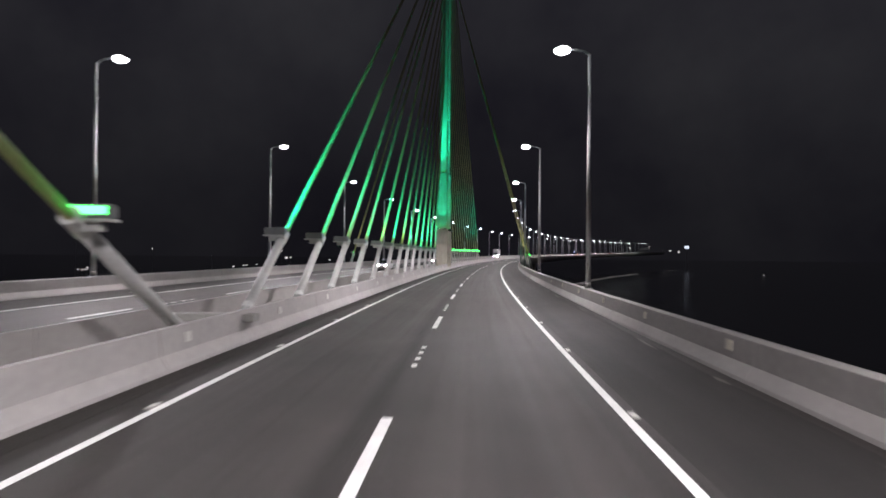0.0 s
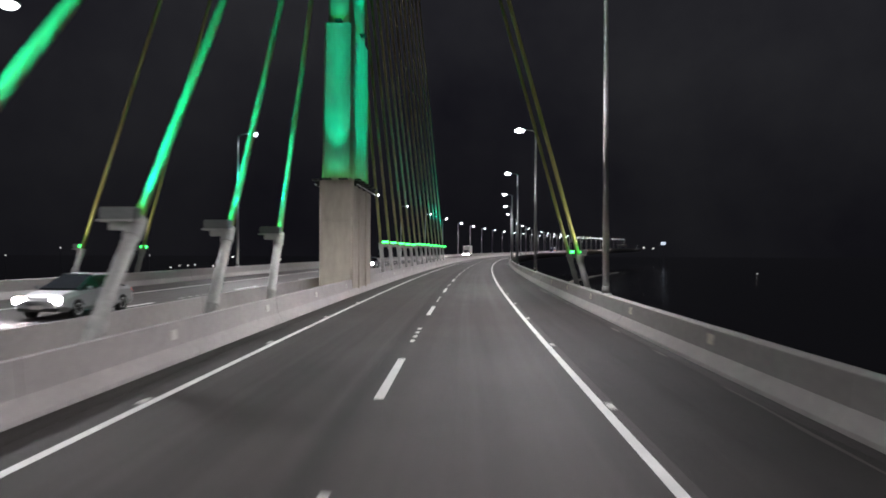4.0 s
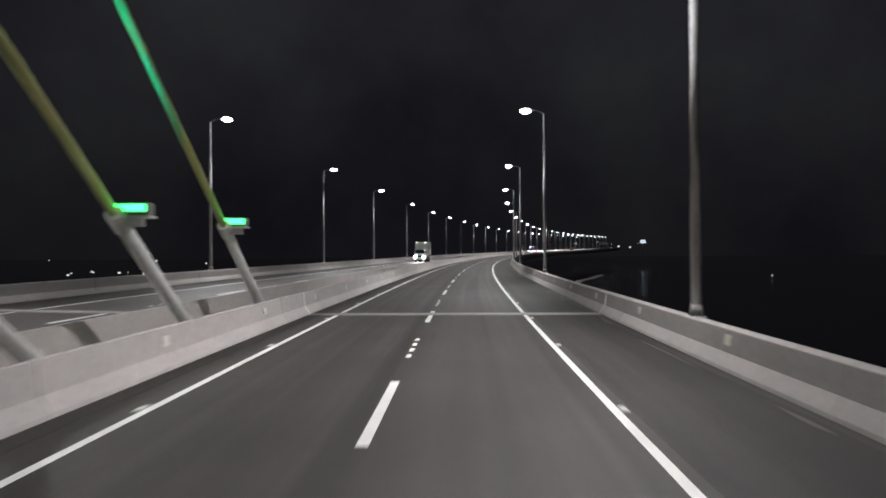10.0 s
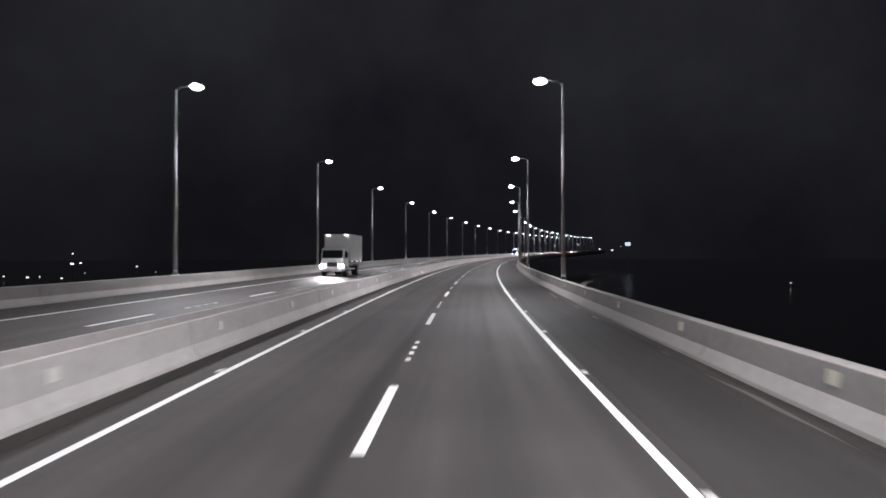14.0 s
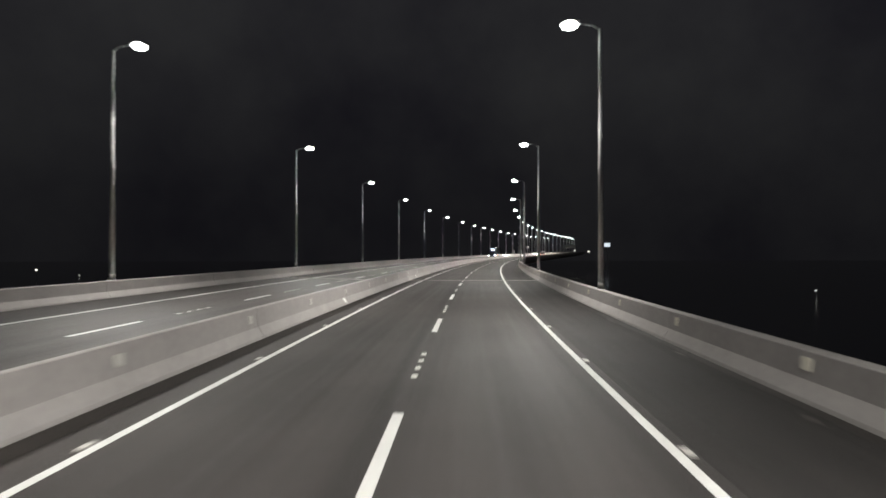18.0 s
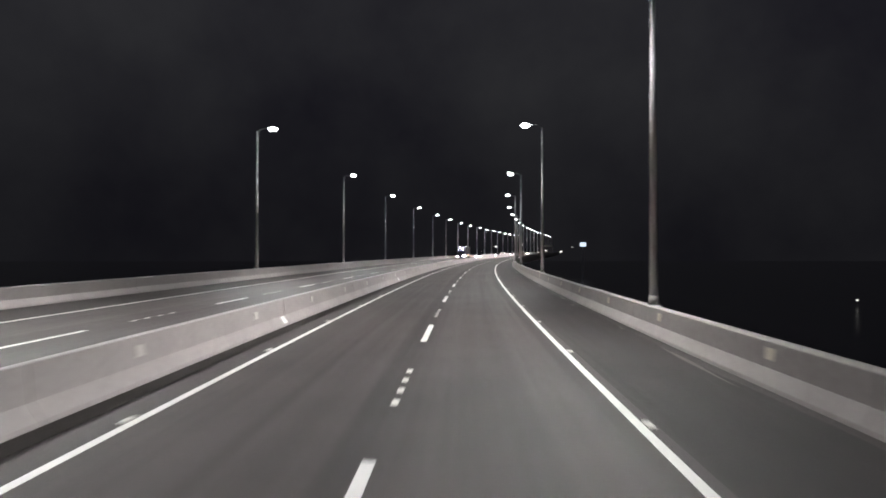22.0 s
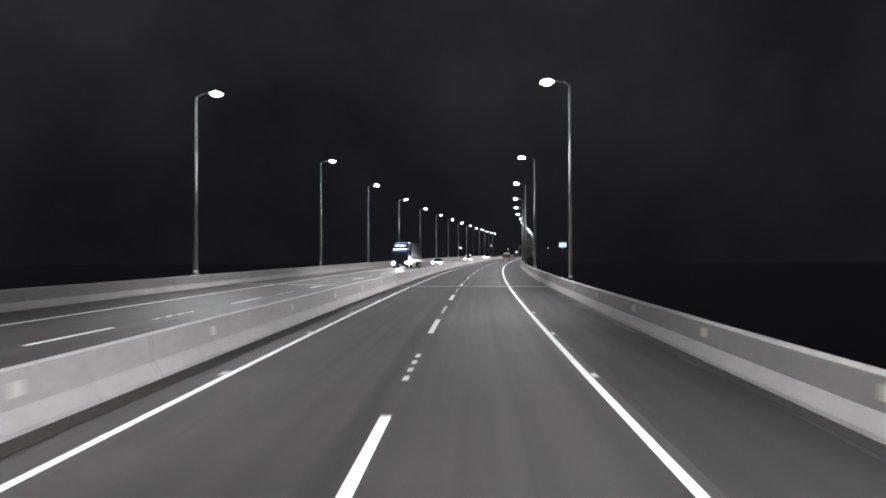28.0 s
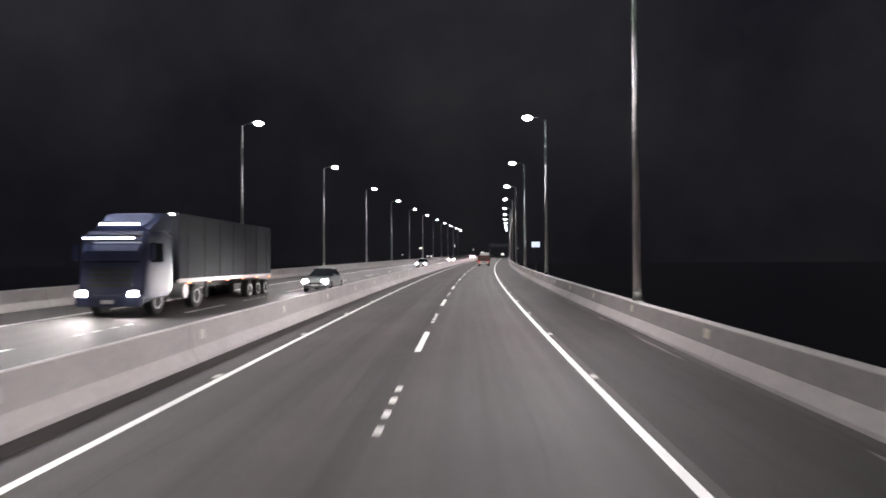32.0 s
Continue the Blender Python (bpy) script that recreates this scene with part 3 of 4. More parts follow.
# the third, white beam is an added fill for street-lamp light on the side stays
GREEN, LIME, WHITE_FILL = (cable_flood(CABLE_WATTS * k, 20, c) for k, c in ((0.05, (0.0, 1.0, 0.80)), (0.075, (0.55, 1.0, 0.24)), (0.13, (1.0, 1.0, 0.6))))
FAR_BEAM = cable_flood(CABLE_WATTS * 1.1, 6, (0.0, 1.0, 0.75))
HIGH_BEAMS = [cable_flood(CABLE_WATTS * k, 5, (0.0, 1.0, 0.70)) for k in (0.12, 0.26, 0.40)]


def stay(s_box, u_foot, top, z_box=3.1, beams=(), ahead=0.0):
    """A stay from the deck up to a place on the pylon, with its guide pipe and its green floodlight."""
    foot, head = at(s_box, u_foot, z_box), Vector(top)
    d = (head - foot).normalized()
    ob = thing("stay_cable", Matrix.Translation(at(s_box, u_foot)), "thick pale stay cable with a steel guide pipe and green floodlight" if abs(u_foot - AXIS) < 1 else "thick pale side stay cable at the deck edge with green floodlight", "stay cable", "stays of the pylon")
    inv = ob.matrix_world.inverted()
    loc = lambda p: inv @ Vector(p)
    part("cable", tubed(loc(foot - d * 0.3), loc(head), 0.105, seg=10), CABLE, ob, smooth=True)
    low = foot - d * ((z_box - 0.05) / d.z)
    part("guide_pipe", tubed(loc(low), loc(foot - d * 0.25), 0.155, seg=14), PIPE_STEEL, ob, smooth=True)
    part("collar", tubed(loc(foot - d * 0.55), loc(foot - d * 0.05), 0.19, seg=14), PIPE_STEEL, ob)
    part("collar", tubed(loc(low + d * 0.9), loc(low + d * 1.15), 0.185, seg=14), PIPE_STEEL, ob)
    flat = Vector((d.x, d.y, 0)).normalized()
    aside = Vector((-flat.y, flat.x, 0))
    c = foot - flat * 0.30 + aside * 0.25 + Vector((0, 0, 0.06))
    level = flat.to_track_quat("Y", "Z").to_matrix().to_4x4()
    fl = part("floodlight", box(bmesh.new(), *loc(c), 0.78, 0.30, 0.26, bevel=0.03, turn=level), BOX_GREY, ob, "grey metal floodlight box")
    part("tray", box(bmesh.new(), *loc(c - Vector((0, 0, 0.16))), 0.84, 0.38, 0.05, bevel=0.01, turn=level), PIPE_STEEL, fl, "pale steel tray under the floodlight")
    part("lens", box(bmesh.new(), *loc(c + flat * 0.145 + Vector((0, 0, 0.02))), 0.68, 0.03, 0.15, bevel=0.01, turn=level), GREEN_GLOW, fl, "glowing green lens")
    part("bracket", box(bmesh.new(), *loc(c + Vector((0, 0, -0.27)) + flat * 0.05), 0.5, 0.12, 0.18, bevel=0.01, turn=level), PIPE_STEEL, fl)
    e = c + flat * (0.30 + ahead) - aside * 0.25 + Vector((0, 0, 0.14))
    for beam, reach in beams:
        new("cable_flood", beam).matrix_world = look(e, foot + d * reach)
    return ob


PRE_S = (22.9, 28.4, 33.9, 39.3, 45.2, 50.7, 56.1, 60.9, 66.1, 71.4, 76.9, 82.2, 87.2)
POST_S = (113.3, 118.2, 123.6, 128.6, 133.9, 138.9, 144.2, 149.8, 155.1, 160.5, 165.9, 171.5, 177.2)
for k in range(13):
    low = LIME if k in (6, 8) else GREEN
    reach = 2 if k > 10 else 0 if 5 < k < 9 else 1
    stay(PRE_S[12 - k], AXIS, pylon_pose @ Vector((0, -1.8, 29.5 + 2.2 * k)), beams=((low, 22), (FAR_BEAM, 48)))
    stay(POST_S[k], AXIS, pylon_pose @ Vector((0, 1.8, 21.5 + 3.15 * k)), z_box=3.2 if k > 4 else 3.05, beams=((HIGH_BEAMS[reach], 30), (HIGH_BEAMS[reach], 46)), ahead=0.8)
for foot_s, u_side, y in ((96.6, 7.2, -1.2), (103.9, 7.8, 1.4)):
    for side in (1, -1):
        u = u_side if side > 0 else mirror(PY_MID, u_side)
        # added white fill, not the green floodlight's own beam, brightens the cable's foot
        stay(foot_s, u, pylon_pose @ Vector((0.3 * side, y, 50)), z_box=2.3, beams=((WHITE_FILL, 10),))
# the last stay of the pylon before this one
stay(10.5, AXIS, at(-76, AXIS, 52), 3.0)

# brackets on the deck edge that carry the side stays
for side in (1, -1):
    u = 7.35 if side > 0 else mirror(PY_MID, 7.35)
    tagged(part("deck_bracket", boxed(0, 0, 0, 1.6, 9.6, 0.8, bevel=0.05), DECK), "concrete bracket at the deck's edge", "deck bracket", kind="structure").matrix_world = spot_on(PY_MID, u, -0.43)

# a concrete cross beam in the median at mid span
tagged(part("median_beam", boxed(0, 0, 0, 2.4, 0.5, 0.2, bevel=0.02), DECK), "pale concrete cross beam between the median barriers", "cross beam", kind="structure").matrix_world = spot_on(16.6, AXIS, 0.62)


# ---- vehicles ----
CAR_PAINT = material("silver_car_paint", (0.42, 0.43, 0.45), 0.3, 0.4, scale=8, vary=0.05)
DARK_PAINT = material("dark_car_paint", (0.05, 0.05, 0.06), 0.3, 0.3, scale=8, vary=0.08)
WHITE_PANEL = material("white_truck_panel", (0.72, 0.72, 0.70), 0.45, scale=6, vary=0.08, coarse=0.7)
BLUE_PAINT = material("blue_cab_paint", (0.020, 0.026, 0.058), 0.35, 0.1, scale=6, vary=0.08)
GREY_TARP = material("dark_blue_tarpaulin", (0.018, 0.02, 0.028), 0.85, scale=5, vary=0.18, bump=0.3, bump_scale=4)
RED_PAINT = material("dark_red_truck_paint", (0.09, 0.042, 0.036), 0.5, scale=6, vary=0.15)
RUBBER = material("tyre_rubber", (0.025, 0.025, 0.025), 0.85, scale=20, vary=0.2)
GLASS_DARK = material("dark_windscreen", (0.015, 0.018, 0.022), 0.08, scale=3, vary=0.1)
CHASSIS = material("black_chassis", (0.03, 0.03, 0.03), 0.7, scale=8, vary=0.2)
HEADLAMP = material("headlamp_glow", (1, 1, 1), emit=(1.0, 0.95, 0.93), power=200)
MARKER = material("white_marker_glow", (1, 1, 1), emit=(1.0, 0.97, 0.95), power=8)
AMBER = material("amber_marker_glow", (1, 0.4, 0.1), emit=(1.0, 0.28, 0.12), power=4)
TAIL = material("tail_lamp_glow", (0.9, 0.05, 0.03), emit=(1.0, 0.10, 0.06), power=1.2)
LIGHT_BAR = material("blue_white_bar_glow", (0.8, 0.85, 1), emit=(0.75, 0.8, 1.0), power=7)
PLATE = material("number_plate", (0.7, 0.7, 0.68), 0.4, scale=10, vary=0.05)


def loft_y(sections, soft=0.14):
    """A body along y: (y, half width at the foot, half width at the top, z low, z high)."""
    bm = bmesh.new()
    rings = []
    for y, w0, w1, z0, z1 in sections:
        c = min(soft, (z1 - z0) * 0.4)
        pts = [(-w0 + c, z0), (w0 - c, z0), (w0, z0 + c), (w1, z1 - c), (w1 - c, z1), (-w1 + c, z1), (-w1, z1 - c), (-w0, z0 + c)]
        rings.append([bm.verts.new((x, y, z)) for x, z in pts])
    for a, b in zip(rings, rings[1:]):
        for j in range(8):
            bm.faces.new((a[j], a[(j + 1) % 8], b[(j + 1) % 8], b[j]))
    bm.faces.new(rings[0])
    bm.faces.new(rings[-1])
    return bm


def lathe_x(profile, seg=24):
    """A body turned about x: (x, radius)."""
    bm = bmesh.new()
    rings = [[bm.verts.new((x, r * math.cos(2 * math.pi * i / seg), r * math.sin(2 * math.pi * i / seg))) for i in range(seg)] for x, r in profile]
    for a, b in zip(rings, rings[1:]):
        for j in range(seg):
            bm.faces.new((a[j], a[(j + 1) % seg], b[(j + 1) % seg], b[j]))
    bm.faces.new(rings[0])
    bm.faces.new(rings[-1])
    return bm


def wheel(parent, x, y, r, w):
    t = part("wheel", lathe_x([(-w / 2, r * 0.62), (-w / 2, r * 0.93), (-w * 0.36, r), (w * 0.36, r), (w / 2, r * 0.93), (w / 2, r * 0.62)]), RUBBER, parent)
    t.location = (x, y, r)
    side = 1 if x > 0 else -1
    part("rim", lathe_x([(side * w * 0.30, r * 0.60), (side * w * 0.52, r * 0.60), (side * w * 0.50, r * 0.5), (side * w * 0.38, r * 0.42), (side * w * 0.40, r * 0.2), (side * w * 0.48, r * 0.16)], 20), GALVANISED, t)
    return t


def headlamps(ob, half, y, z, size=0.26):
    for side in (-1, 1):
        h = part("headlight", boxed(side * half, y, z, size * 1.25, 0.09, size * 0.8, bevel=0.04), CHASSIS, ob)
        # lens made larger than a real one, its size standing in for headlight glare
        part("lens", boxed(side * half, y + 0.05, z, size, 0.04, size * 0.6, bevel=0.018), HEADLAMP, h, "glowing white lens")


def head_beam(m, y, z, watts):
    light = bpy.data.lights.new("headlight_beam", "SPOT")
    light.energy, light.color, light.spot_size, light.spot_blend, light.shadow_soft_size = watts, (1.0, 0.96, 0.94), radians(64), 0.8, 0.2
    b = new("headlight_beam", light)
    b.matrix_world = m @ look((0, y + 0.25, z), (0, y + 14, z - 1.2))


def side_glass(side, y0, y1):
    bm = bmesh.new()
    ring = [[bm.verts.new((side * (x + off), y, z)) for x, y, z in ((0.77, y0, 0.96), (0.77, y1, 0.96), (0.575, y1, 1.37), (0.575, y0, 1.37))] for off in (-0.02, 0.018)]
    for k in range(4):
        bm.faces.new((ring[0][k], ring[0][(k + 1) % 4], ring[1][(k + 1) % 4], ring[1][k]))
    bm.faces.new(ring[0])
    bm.faces.new(ring[1])
    bmesh.ops.recalc_face_normals(bm, faces=bm.faces)
    return bm


def car(m, paint, label, beam=False):
    ob = thing("car", m, label, "car")
    part("body", loft_y([(-2.2, 0.72, 0.70, 0.42, 0.84), (-2.05, 0.84, 0.80, 0.26, 0.96), (-1.0, 0.87, 0.82, 0.22, 0.97), (0.9, 0.87, 0.82, 0.22, 0.95), (1.75, 0.85, 0.78, 0.24, 0.84), (2.1, 0.78, 0.70, 0.30, 0.72), (2.2, 0.68, 0.62, 0.36, 0.62)]), paint, ob)
    part("windscreen", loft_y([(0.11, 0.785, 0.58, 0.92, 1.415), (1.15, 0.76, 0.66, 0.90, 0.98)], 0.05), GLASS_DARK, ob, "dark raked windscreen glass")
    part("rear_window", loft_y([(-1.75, 0.74, 0.66, 0.92, 1.0), (-1.06, 0.785, 0.58, 0.92, 1.40)], 0.05), GLASS_DARK, ob, "dark rear window glass")
    part("cabin", loft_y([(-1.05, 0.77, 0.56, 0.92, 1.40), (0.1, 0.77, 0.56, 0.92, 1.41)], 0.05), paint, ob)
    for side in (-1, 1):
        for y0, y1 in ((-1.0, -0.5), (-0.44, 0.08)):
            part("side_window", side_glass(side, y0, y1), GLASS_DARK, ob, "dark side window glass")
    part("roof", loft_y([(-1.1, 0.58, 0.52, 1.38, 1.45), (-0.5, 0.60, 0.54, 1.39, 1.47), (0.12, 0.58, 0.52, 1.38, 1.45)], 0.03), paint, ob)
    part("grille", boxed(0, 2.17, 0.52, 0.8, 0.06, 0.16, bevel=0.02), CHASSIS, ob)
    part("bumper", boxed(0, 2.16, 0.36, 1.4, 0.14, 0.16, bevel=0.05), CHASSIS, ob)
    part("number_plate", boxed(0, 2.24, 0.42, 0.42, 0.02, 0.12, bevel=0.004), PLATE, ob)
    for side in (-1, 1):
        part("mirror", boxed(side * 0.94, 0.85, 1.0, 0.16, 0.10, 0.12, bevel=0.03), paint, ob)
        part("tail_light", boxed(side * 0.62, -2.19, 0.76, 0.24, 0.06, 0.14, bevel=0.02), TAIL, ob)
        for y in (-1.35, 1.35):
            wheel(ob, side * 0.76, y, 0.32, 0.20)
    headlamps(ob, 0.60, 2.12, 0.64, 0.36)
    if beam:
        head_beam(m, 2.3, 0.66, 2600)
    return ob


def box_truck(m, label):
    """A cab-over truck with a tall white cargo box; its front looks along y."""
    ob = thing("box_truck", m, label, "truck")
    part("chassis", boxed(0, -0.2, 0.82, 0.9, 7.6, 0.24, bevel=0.02), CHASSIS, ob)
    cab = part("cab", loft_y([(1.9, 1.12, 1.10, 0.62, 2.55), (2.3, 1.14, 1.10, 0.50, 2.66), (3.35, 1.14, 1.08, 0.48, 2.62), (3.72, 1.12, 1.02, 0.50, 1.75)], 0.12), WHITE_PANEL, ob)
    part("windscreen", boxed(0, 3.60, 2.08, 1.92, 0.05, 0.80, bevel=0.02, turn=Euler((radians(22), 0, 0)).to_matrix().to_4x4()), GLASS_DARK, cab, "dark windscreen")
    part("grille", boxed(0, 3.76, 1.12, 0.95, 0.06, 0.42, bevel=0.02), CHASSIS, cab)
    part("bumper", boxed(0, 3.74, 0.62, 2.2, 0.22, 0.30, bevel=0.05), GALVANISED, cab)
    part("sun_visor", boxed(0, 3.45, 2.66, 1.9, 0.34, 0.06, bevel=0.02), WHITE_PANEL, cab)
    part("number_plate", boxed(0, 3.87, 0.60, 0.42, 0.02, 0.13, bevel=0.004), PLATE, cab)
    for side in (-1, 1):
        part("door_window", boxed(side * 1.11, 2.85, 2.02, 0.05, 0.8, 0.66, bevel=0.02), GLASS_DARK, cab)
        part("mirror", boxed(side * 1.32, 3.45, 2.0, 0.18, 0.10, 0.42, bevel=0.03), CHASSIS, cab)
        part("mirror_arm", tubed((side * 1.1, 3.4, 2.1), (side * 1.3, 3.45, 2.1), 0.018, seg=6), CHASSIS, cab)
        for y in (2.75, -2.2):
            wheel(ob, side * 1.0, y, 0.48, 0.30)
        wheel(ob, side * 0.68, -2.2, 0.48, 0.26)
        part("mudguard", boxed(side * 1.0, -2.2, 1.05, 0.36, 1.25, 0.05, bevel=0.02), CHASSIS, ob)
        part("side_guard", boxed(side * 1.08, 0.2, 0.66, 0.04, 2.4, 0.10, bevel=0.01), GALVANISED, ob)
    body = part("cargo_box", boxed(0, -1.05, 2.72, 2.42, 5.6, 2.55, bevel=0.03), WHITE_PANEL, ob)
    for side in (-1, 1):
        part("box_rail", boxed(side * 1.215, -1.05, 1.50, 0.05, 5.6, 0.10, bevel=0.01), GALVANISED, body)
        part("box_rail", boxed(side * 1.215, -1.05, 3.95, 0.05, 5.6, 0.09, bevel=0.01), GALVANISED, body)
        part("corner_post", boxed(side * 1.185, 1.76, 2.72, 0.09, 0.06, 2.5, bevel=0.01), GALVANISED, body)
        part("corner_post", boxed(side * 1.185, -3.86, 2.72, 0.09, 0.06, 2.5, bevel=0.01), GALVANISED, body)
        part("marker_light", boxed(side * 0.85, 1.80, 3.92, 0.30, 0.05, 0.06, bevel=0.01), MARKER, body)
        for y in (-3.2, -1.2, 0.9):
            part("marker_light", boxed(side * 1.245, y, 1.40, 0.03, 0.16, 0.06, bevel=0.01), MARKER, body)
    headlamps(ob, 0.86, 3.80, 0.95, 0.40)
    head_beam(m, 3.9, 0.95, 5000)
    return ob


def semi_truck(m, label):
    """A blue cab-over tractor with a long dark covered trailer; its front looks along y, at y = 0."""
    ob = thing("semi_truck", m, label, "truck")
    part("chassis", boxed(0, -7.6, 0.95, 0.9, 14.6, 0.28, bevel=0.02), CHASSIS, ob)
    cab = part("cab", loft_y([(-2.35, 1.22, 1.20, 0.75, 3.1), (-1.9, 1.25, 1.20, 0.55, 3.2), (-0.45, 1.25, 1.18, 0.50, 3.15), (-0.08, 1.22, 1.12, 0.52, 2.4)], 0.14), BLUE_PAINT, ob)
    part("roof_fairing", loft_y([(-2.3, 1.18, 1.15, 3.1, 3.95), (-1.6, 1.18, 1.12, 3.1, 3.86), (-0.7, 1.12, 0.95, 3.1, 3.35)], 0.12), BLUE_PAINT, cab)
    part("windscreen", boxed(0, -0.18, 2.38, 2.14, 0.05, 0.86, bevel=0.02, turn=Euler((radians(12), 0, 0)).to_matrix().to_4x4()), GLASS_DARK, cab, "dark windscreen")
    part("sun_visor", boxed(0, -0.10, 2.92, 2.1, 0.36, 0.08, bevel=0.02), DARK_PAINT, cab)
    part("light_bar", boxed(0, 0.10, 2.86, 1.9, 0.05, 0.07, bevel=0.01), LIGHT_BAR, cab, "glowing blue-white light bar")
    part("light_bar", boxed(0, -0.62, 3.42, 1.5, 0.05, 0.07, bevel=0.01), LIGHT_BAR, cab, "glowing blue-white light bar")
    for k in range(4):
        part("grille_slat", boxed(0, -0.03, 1.15 + 0.19 * k, 1.7, 0.08, 0.12, bevel=0.02), CHASSIS, cab)
    part("bumper", boxed(0, -0.02, 0.58, 2.46, 0.30, 0.42, bevel=0.07), BLUE_PAINT, cab)
    part("number_plate", boxed(0, 0.15, 0.55, 0.46, 0.02, 0.13, bevel=0.004), PLATE, cab)
    for side in (-1, 1):
        part("door_window", boxed(side * 1.225, -1.05, 2.35, 0.05, 0.9, 0.72, bevel=0.02), GLASS_DARK, cab)
        part("mirror", boxed(side * 1.45, -0.25, 2.35, 0.2, 0.12, 0.62, bevel=0.04), BLUE_PAINT, cab)
        part("fuel_tank", lathe_x([(-0.3, 0.02), (-0.3, 0.30), (0.3, 0.30), (0.3, 0.02)], 16), GALVANISED, ob).location = (side * 0.95, -3.4, 0.78)
        for y in (-1.2, -4.6):
            wheel(ob, side * 1.03, y, 0.52, 0.34)
        for y in (-11.2, -12.5, -13.8):
            wheel(ob, side * 1.03, y, 0.50, 0.36)
        part("landing_leg", boxed(side * 0.75, -6.6, 0.75, 0.12, 0.12, 0.9, bevel=0.01), CHASSIS, ob)
    body = part("trailer_body", boxed(0, -8.7, 2.62, 2.5, 11.9, 2.75, bevel=0.05), GREY_TARP, ob, "dark covered trailer body")
    for side in (-1, 1):
        part("trailer_rail", boxed(side * 1.26, -8.7, 1.22, 0.05, 11.9, 0.16, bevel=0.01), GALVANISED, body)
        part("marker_light", boxed(side * 0.95, -2.72, 3.93, 0.34, 0.05, 0.07, bevel=0.01), MARKER, body)
        for k in range(6):
            part("marker_light", boxed(side * 1.30, -3.6 - 2.1 * k, 1.12, 0.03, 0.24, 0.06, bevel=0.01), AMBER, body)
        for k in range(7):
            part("tarp_strap", boxed(side * 1.262, -3.6 - 1.7 * k, 2.62, 0.02, 0.05, 2.7), CHASSIS, body)
    headlamps(ob, 0.95, 0.10, 0.85, 0.34)
    head_beam(m, 0.3, 0.9, 2400)
    return ob


def cargo_truck(m, label):
    """A small cargo truck seen from behind, driving the same way; y forward."""
    ob = thing("cargo_truck", m, label, "truck")
    part("chassis", boxed(0, 0, 0.70, 0.8, 5.6, 0.2, bevel=0.02), CHASSIS, ob)
    part("cab", loft_y([(1.4, 0.98, 0.94, 0.6, 2.1), (2.6, 0.98, 0.90, 0.5, 2.1), (2.9, 0.95, 0.85, 0.5, 1.3)], 0.1), WHITE_PANEL, ob)
    part("cab_window", boxed(0, 1.385, 1.78, 1.5, 0.04, 0.42, bevel=0.02), GLASS_DARK, ob)
    bed = part("cargo_bed", boxed(0, -0.9, 0.92, 2.1, 4.4, 0.14, bevel=0.02), CHASSIS, ob)
    part("tailgate", boxed(0, -3.08, 1.45, 2.08, 0.06, 0.95, bevel=0.01), RED_PAINT, bed)
    for side in (-1, 1):
        part("side_board", boxed(side * 1.02, -0.9, 1.45, 0.05, 4.3, 0.95, bevel=0.01), RED_PAINT, bed)
        for y in (-3.05, -1.6, 0.0, 1.2):
            part("stake", boxed(side * 1.06, y, 1.5, 0.05, 0.08, 1.1, bevel=0.01), CHASSIS, bed)
        part("tail_light", boxed(side * 0.82, -3.14, 0.82, 0.30, 0.05, 0.14, bevel=0.02), TAIL, ob)
        wheel(ob, side * 0.85, -1.9, 0.40, 0.34)
        wheel(ob, side * 0.85, 2.0, 0.40, 0.24)
        part("mud_flap", boxed(side * 0.8, -2.5, 0.42, 0.4, 0.02, 0.4), CHASSIS, ob)
    part("crate_load", boxed(0.15, 0.4, 1.95, 1.6, 1.6, 0.95, bevel=0.04), WHITE_PANEL, ob)
    part("rear_bumper", boxed(0, -3.1, 0.52, 1.9, 0.1, 0.12, bevel=0.02), GALVANISED, ob)
    part("number_plate", boxed(0, -3.13, 0.72, 0.4, 0.02, 0.13, bevel=0.004), PLATE, ob)
    return ob


box_truck(spot_on(283.5 + 3.8, -11.9, 0, 180), "white box truck with lit headlights in the oncoming lane")
semi_truck(spot_on(560.8, -11.8, 0, 180), "blue tractor with a long dark trailer and lit headlights")
car(spot_on(578.0, -8.1, 0, 180), CAR_PAINT, "silver car with bright headlights in the oncoming lane", True)
car(spot_on(640.0, -8.2, 0, 180), DARK_PAINT, "dark car with bright headlights far along the road")
car(spot_on(702.0, -8.4, 0, 180), CAR_PAINT, "silver car with bright headlights far along the road")
car(spot_on(795.0, -8.2, 0, 180), DARK_PAINT, "dark car with bright headlights far along the road")
car(spot_on(85.3, -12.4, 0, 180), CAR_PAINT, "silver car with bright headlights passing the pylon", True)
car(spot_on(147.0, -12.8, 0, 180), DARK_PAINT, "dark car with bright headlights passing the stay cables", True)
cargo_truck(spot_on(653.0, 1.5), "small cargo truck with red sideboards and a white load")

# ---- distance ----
def gantry(m):
    ob = thing("overhead_gantry", m, "grey steel gantry with a pale panel across the road", "gantry")
    for x in (-4.6, 4.6):
        part("post", tubed((x, 0, -0.02), (x, 0, 6.3), 0.16, 0.14, 12), GALVANISED, ob)
    part("beam", boxed(0, 0, 6.2, 9.4, 0.35, 0.35, bevel=0.03), GALVANISED, ob)
    part("panel", boxed(0, -0.24, 5.5, 8.4, 0.10, 1.1, bevel=0.02), WHITE_PANEL, ob, "pale blank panel")
    return ob


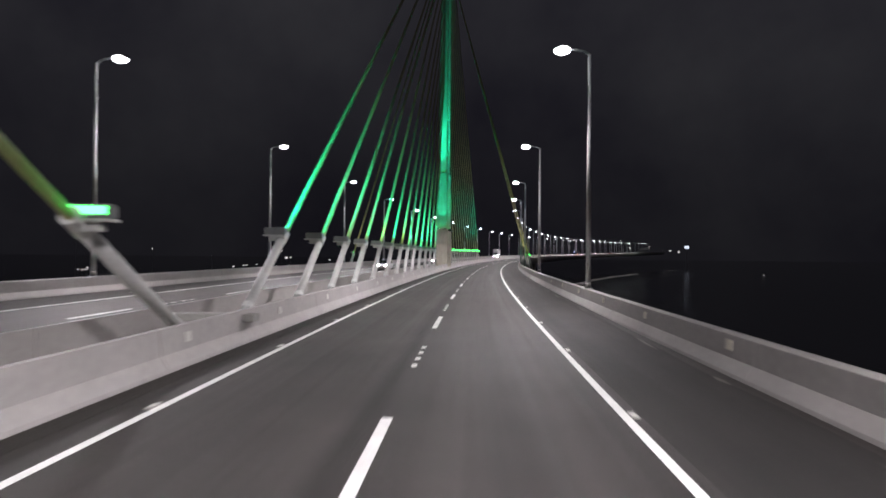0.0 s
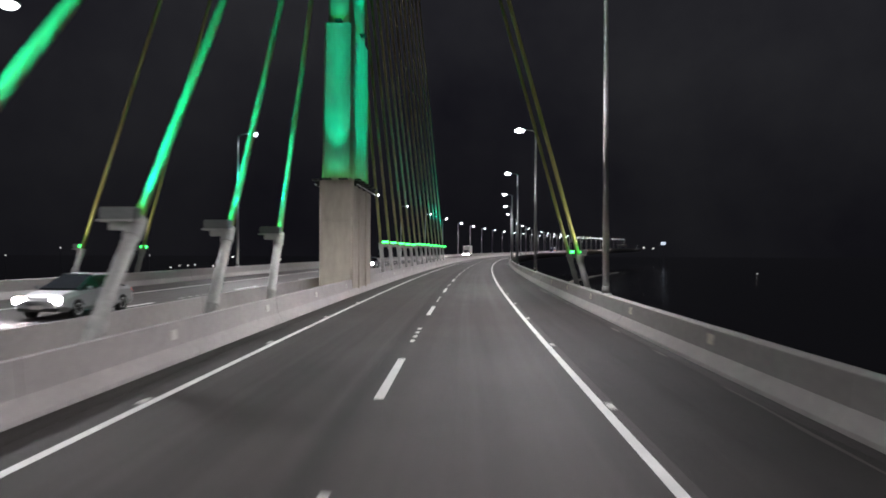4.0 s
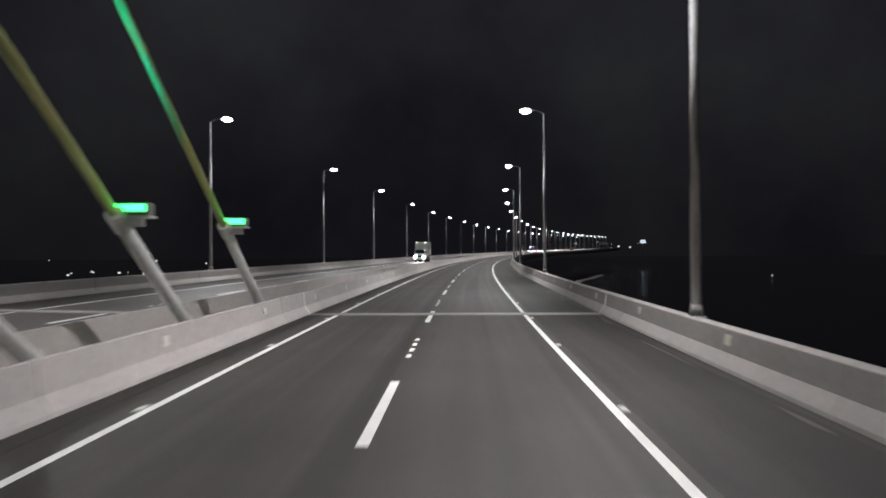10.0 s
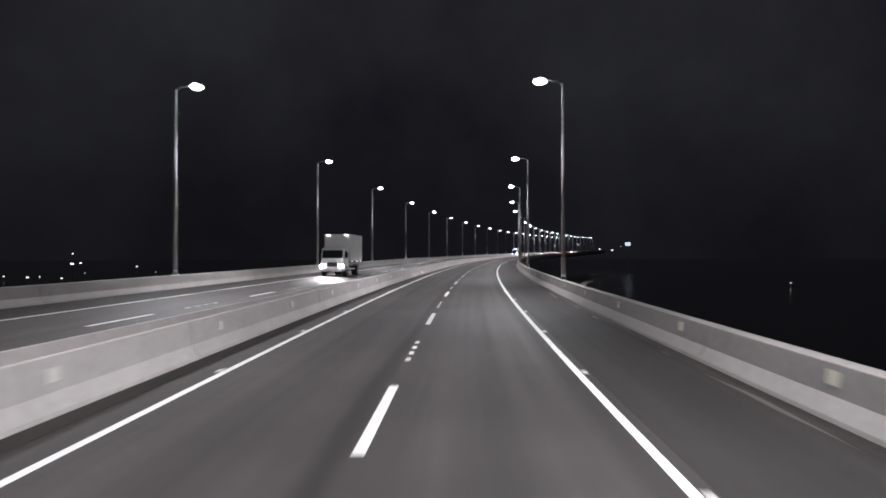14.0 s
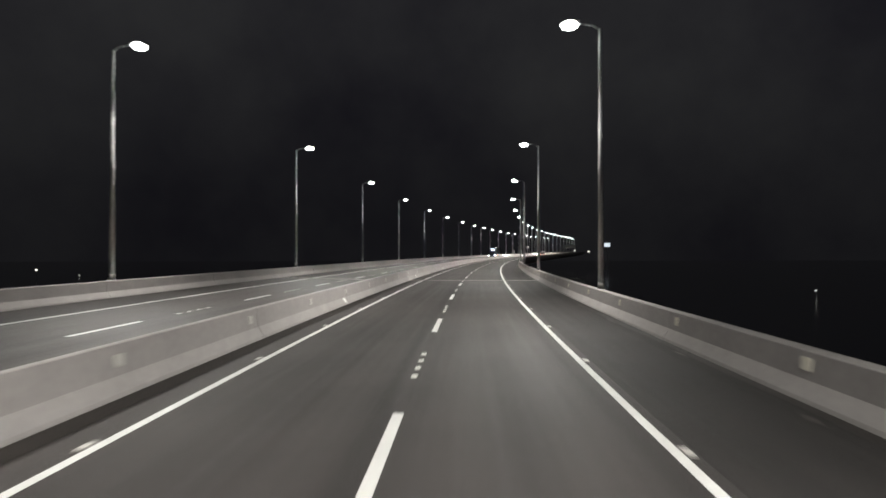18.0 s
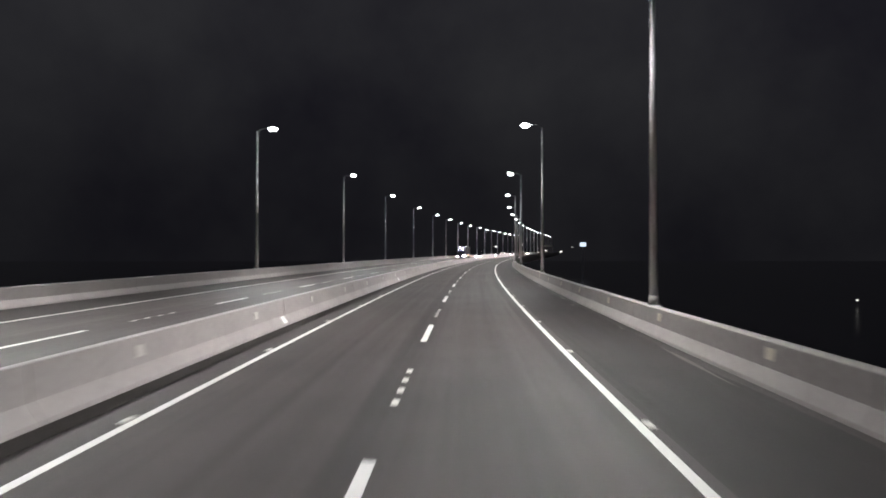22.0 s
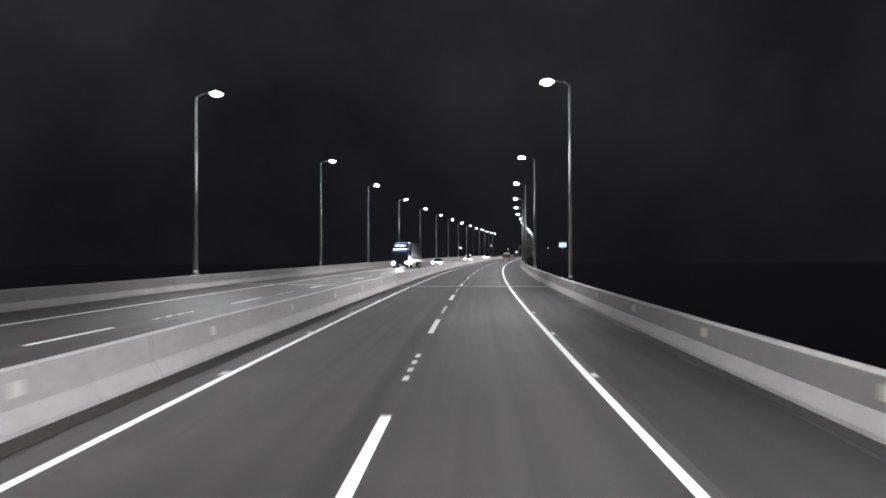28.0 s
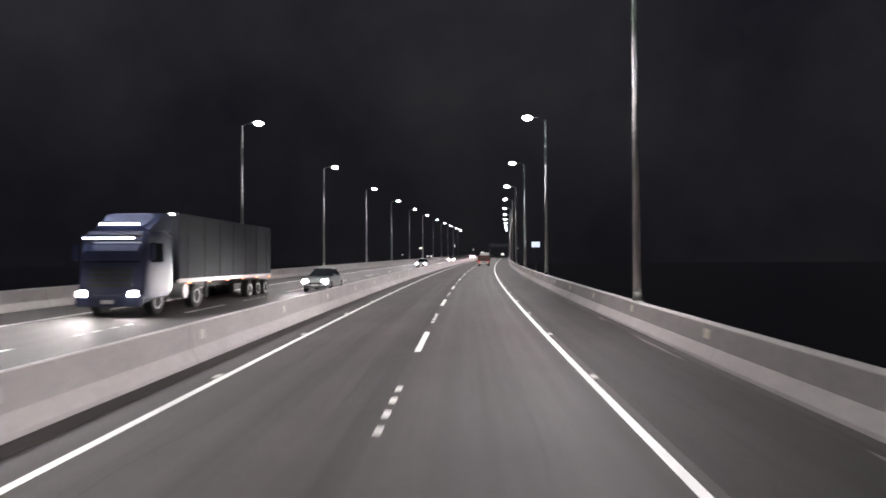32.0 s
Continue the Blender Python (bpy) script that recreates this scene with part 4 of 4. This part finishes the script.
gantry(spot_on(838, 2.0))
mast = thing("lit_billboard", Matrix.Translation((334.8, 966.9, -19)), "small lit blue-white billboard on a tall mast", "billboard")
part("mast", tubed((0, 0, 0), (0, 0, 36), 0.5, 0.35, 12), GALVANISED, mast)
part("screen", boxed(0, 0, 38, 6.4, 0.4, 4.2, bevel=0.05, turn=Euler((0, 0, radians(-18))).to_matrix().to_4x4()), material("screen_glow", (0.6, 0.7, 0.9), emit=(0.75, 0.85, 1.0), power=0.9), mast, "glowing blank screen")

# a pale bank in the water beside the bridge's bend, under the lamps' spill
bm = sweep(425, 720, [(lambda s: 11.5 + 1.2 * math.sin(s * 0.05), 0.0), (lambda s: 13.2 + 1.0 * math.sin(s * 0.07), 0.0), (lambda s: 16.0 + 0.8 * math.sin(s * 0.09), 0.0), (lambda s: 18.5 + 1.5 * math.sin(s * 0.06), 0.0)], 6, False)
for i, v in enumerate(bm.verts):
    v.co.z = (-16.2, -15.1, -14.9, -16.2)[i % 4] + 0.15 * math.sin(i * 0.9)
tagged(part("bank", bm, SAND, smooth=True), "pale sandy bank in the water near the bridge", "bank", kind="structure")

# piers down into the water
pier_mesh = link_mesh("pier", slab_loft([(-30, 2.4, 1.1), (-2.5, 2.4, 1.1)]), DECK)
for k in range(4):
    s = -30 + 130 * k
    ob = new("pier", pier_mesh)
    ob.matrix_world = spot_on(s, -4.95 - half_gap(s))
    tagged(ob, "plain concrete pier under the deck", "pier", "piers of the bridge", "structure")


def shore(name, centre, spread, count, seed, size, base=-12, rise=4):
    """Small lamps of a far dark shore."""
    bm = bmesh.new()
    rnd = random.Random(seed)
    for i in range(count):
        x, y = centre[0] + rnd.gauss(0, spread[0]), centre[1] + rnd.gauss(0, spread[1])
        z = base + abs(rnd.gauss(0, rise))
        h = size * rnd.choice((0.6, 0.8, 1.0, 1.0, 1.7))
        box(bm, x, y, z, h * 1.4, h * 1.4, h)
    return tagged(part(name, bm, SHORE_GLOW), "scattered small lights on the far dark shore", "lights", kind="stuff")


SHORE_GLOW = material("shore_lamp_glow", (1, 1, 1), emit=(1.0, 0.95, 0.9), power=1.3)
SHORE_LAMPS = ((-221, 766, -1.5, 2.6), (-218, 774, -1, 1.8), (-238, 805, 7, 1.4), (-215, 687, -10, 1.7), (-213, 731, -12, 1.5), (-160, 734, -3.4, 1.5), (-265, 707, -12, 1.7), (-324, 790, 0, 1.0),
               (-266, 754, -11, 1.4), (-239, 377, 14, 1.0), (-238, 378, -8, 0.8), (-236, 379, -8, 0.8), (-235, 381, -8, 0.8), (-239, 389, -7, 0.8), (-236, 392, -7, 0.8), (-263, 457, 1, 0.8),
               (-248, 489, 6, 1.0), (-229, 640, -9, 1.1), (-217, 645, -8, 1.1), (-213, 699, -10, 0.9), (-233, 817, -10, 0.9), (-224, 976, -13, 0.8), (266, 571, -12.5, 0.8))
for x, y, z, size in SHORE_LAMPS:
    ob = thing("shore_lamp", Matrix.Translation((x, y, -15.5)), "small white lamp on a dark post on the far shore", "lamp", "lamps along the far shore")
    part("post", tubed((0, 0, 0), (0, 0, z + 15.5 - size * 0.25), 0.09, 0.06, 6), DARK_METAL, ob)
    part("lantern", boxed(0, 0, z + 15.5, size * 0.8, size * 0.8, size * 0.55, bevel=size * 0.08), SHORE_GLOW, ob, "glowing white lantern")
shore("town_lights", (335, 1130), (42, 30), 12, 12, 0.9, 11, 7)
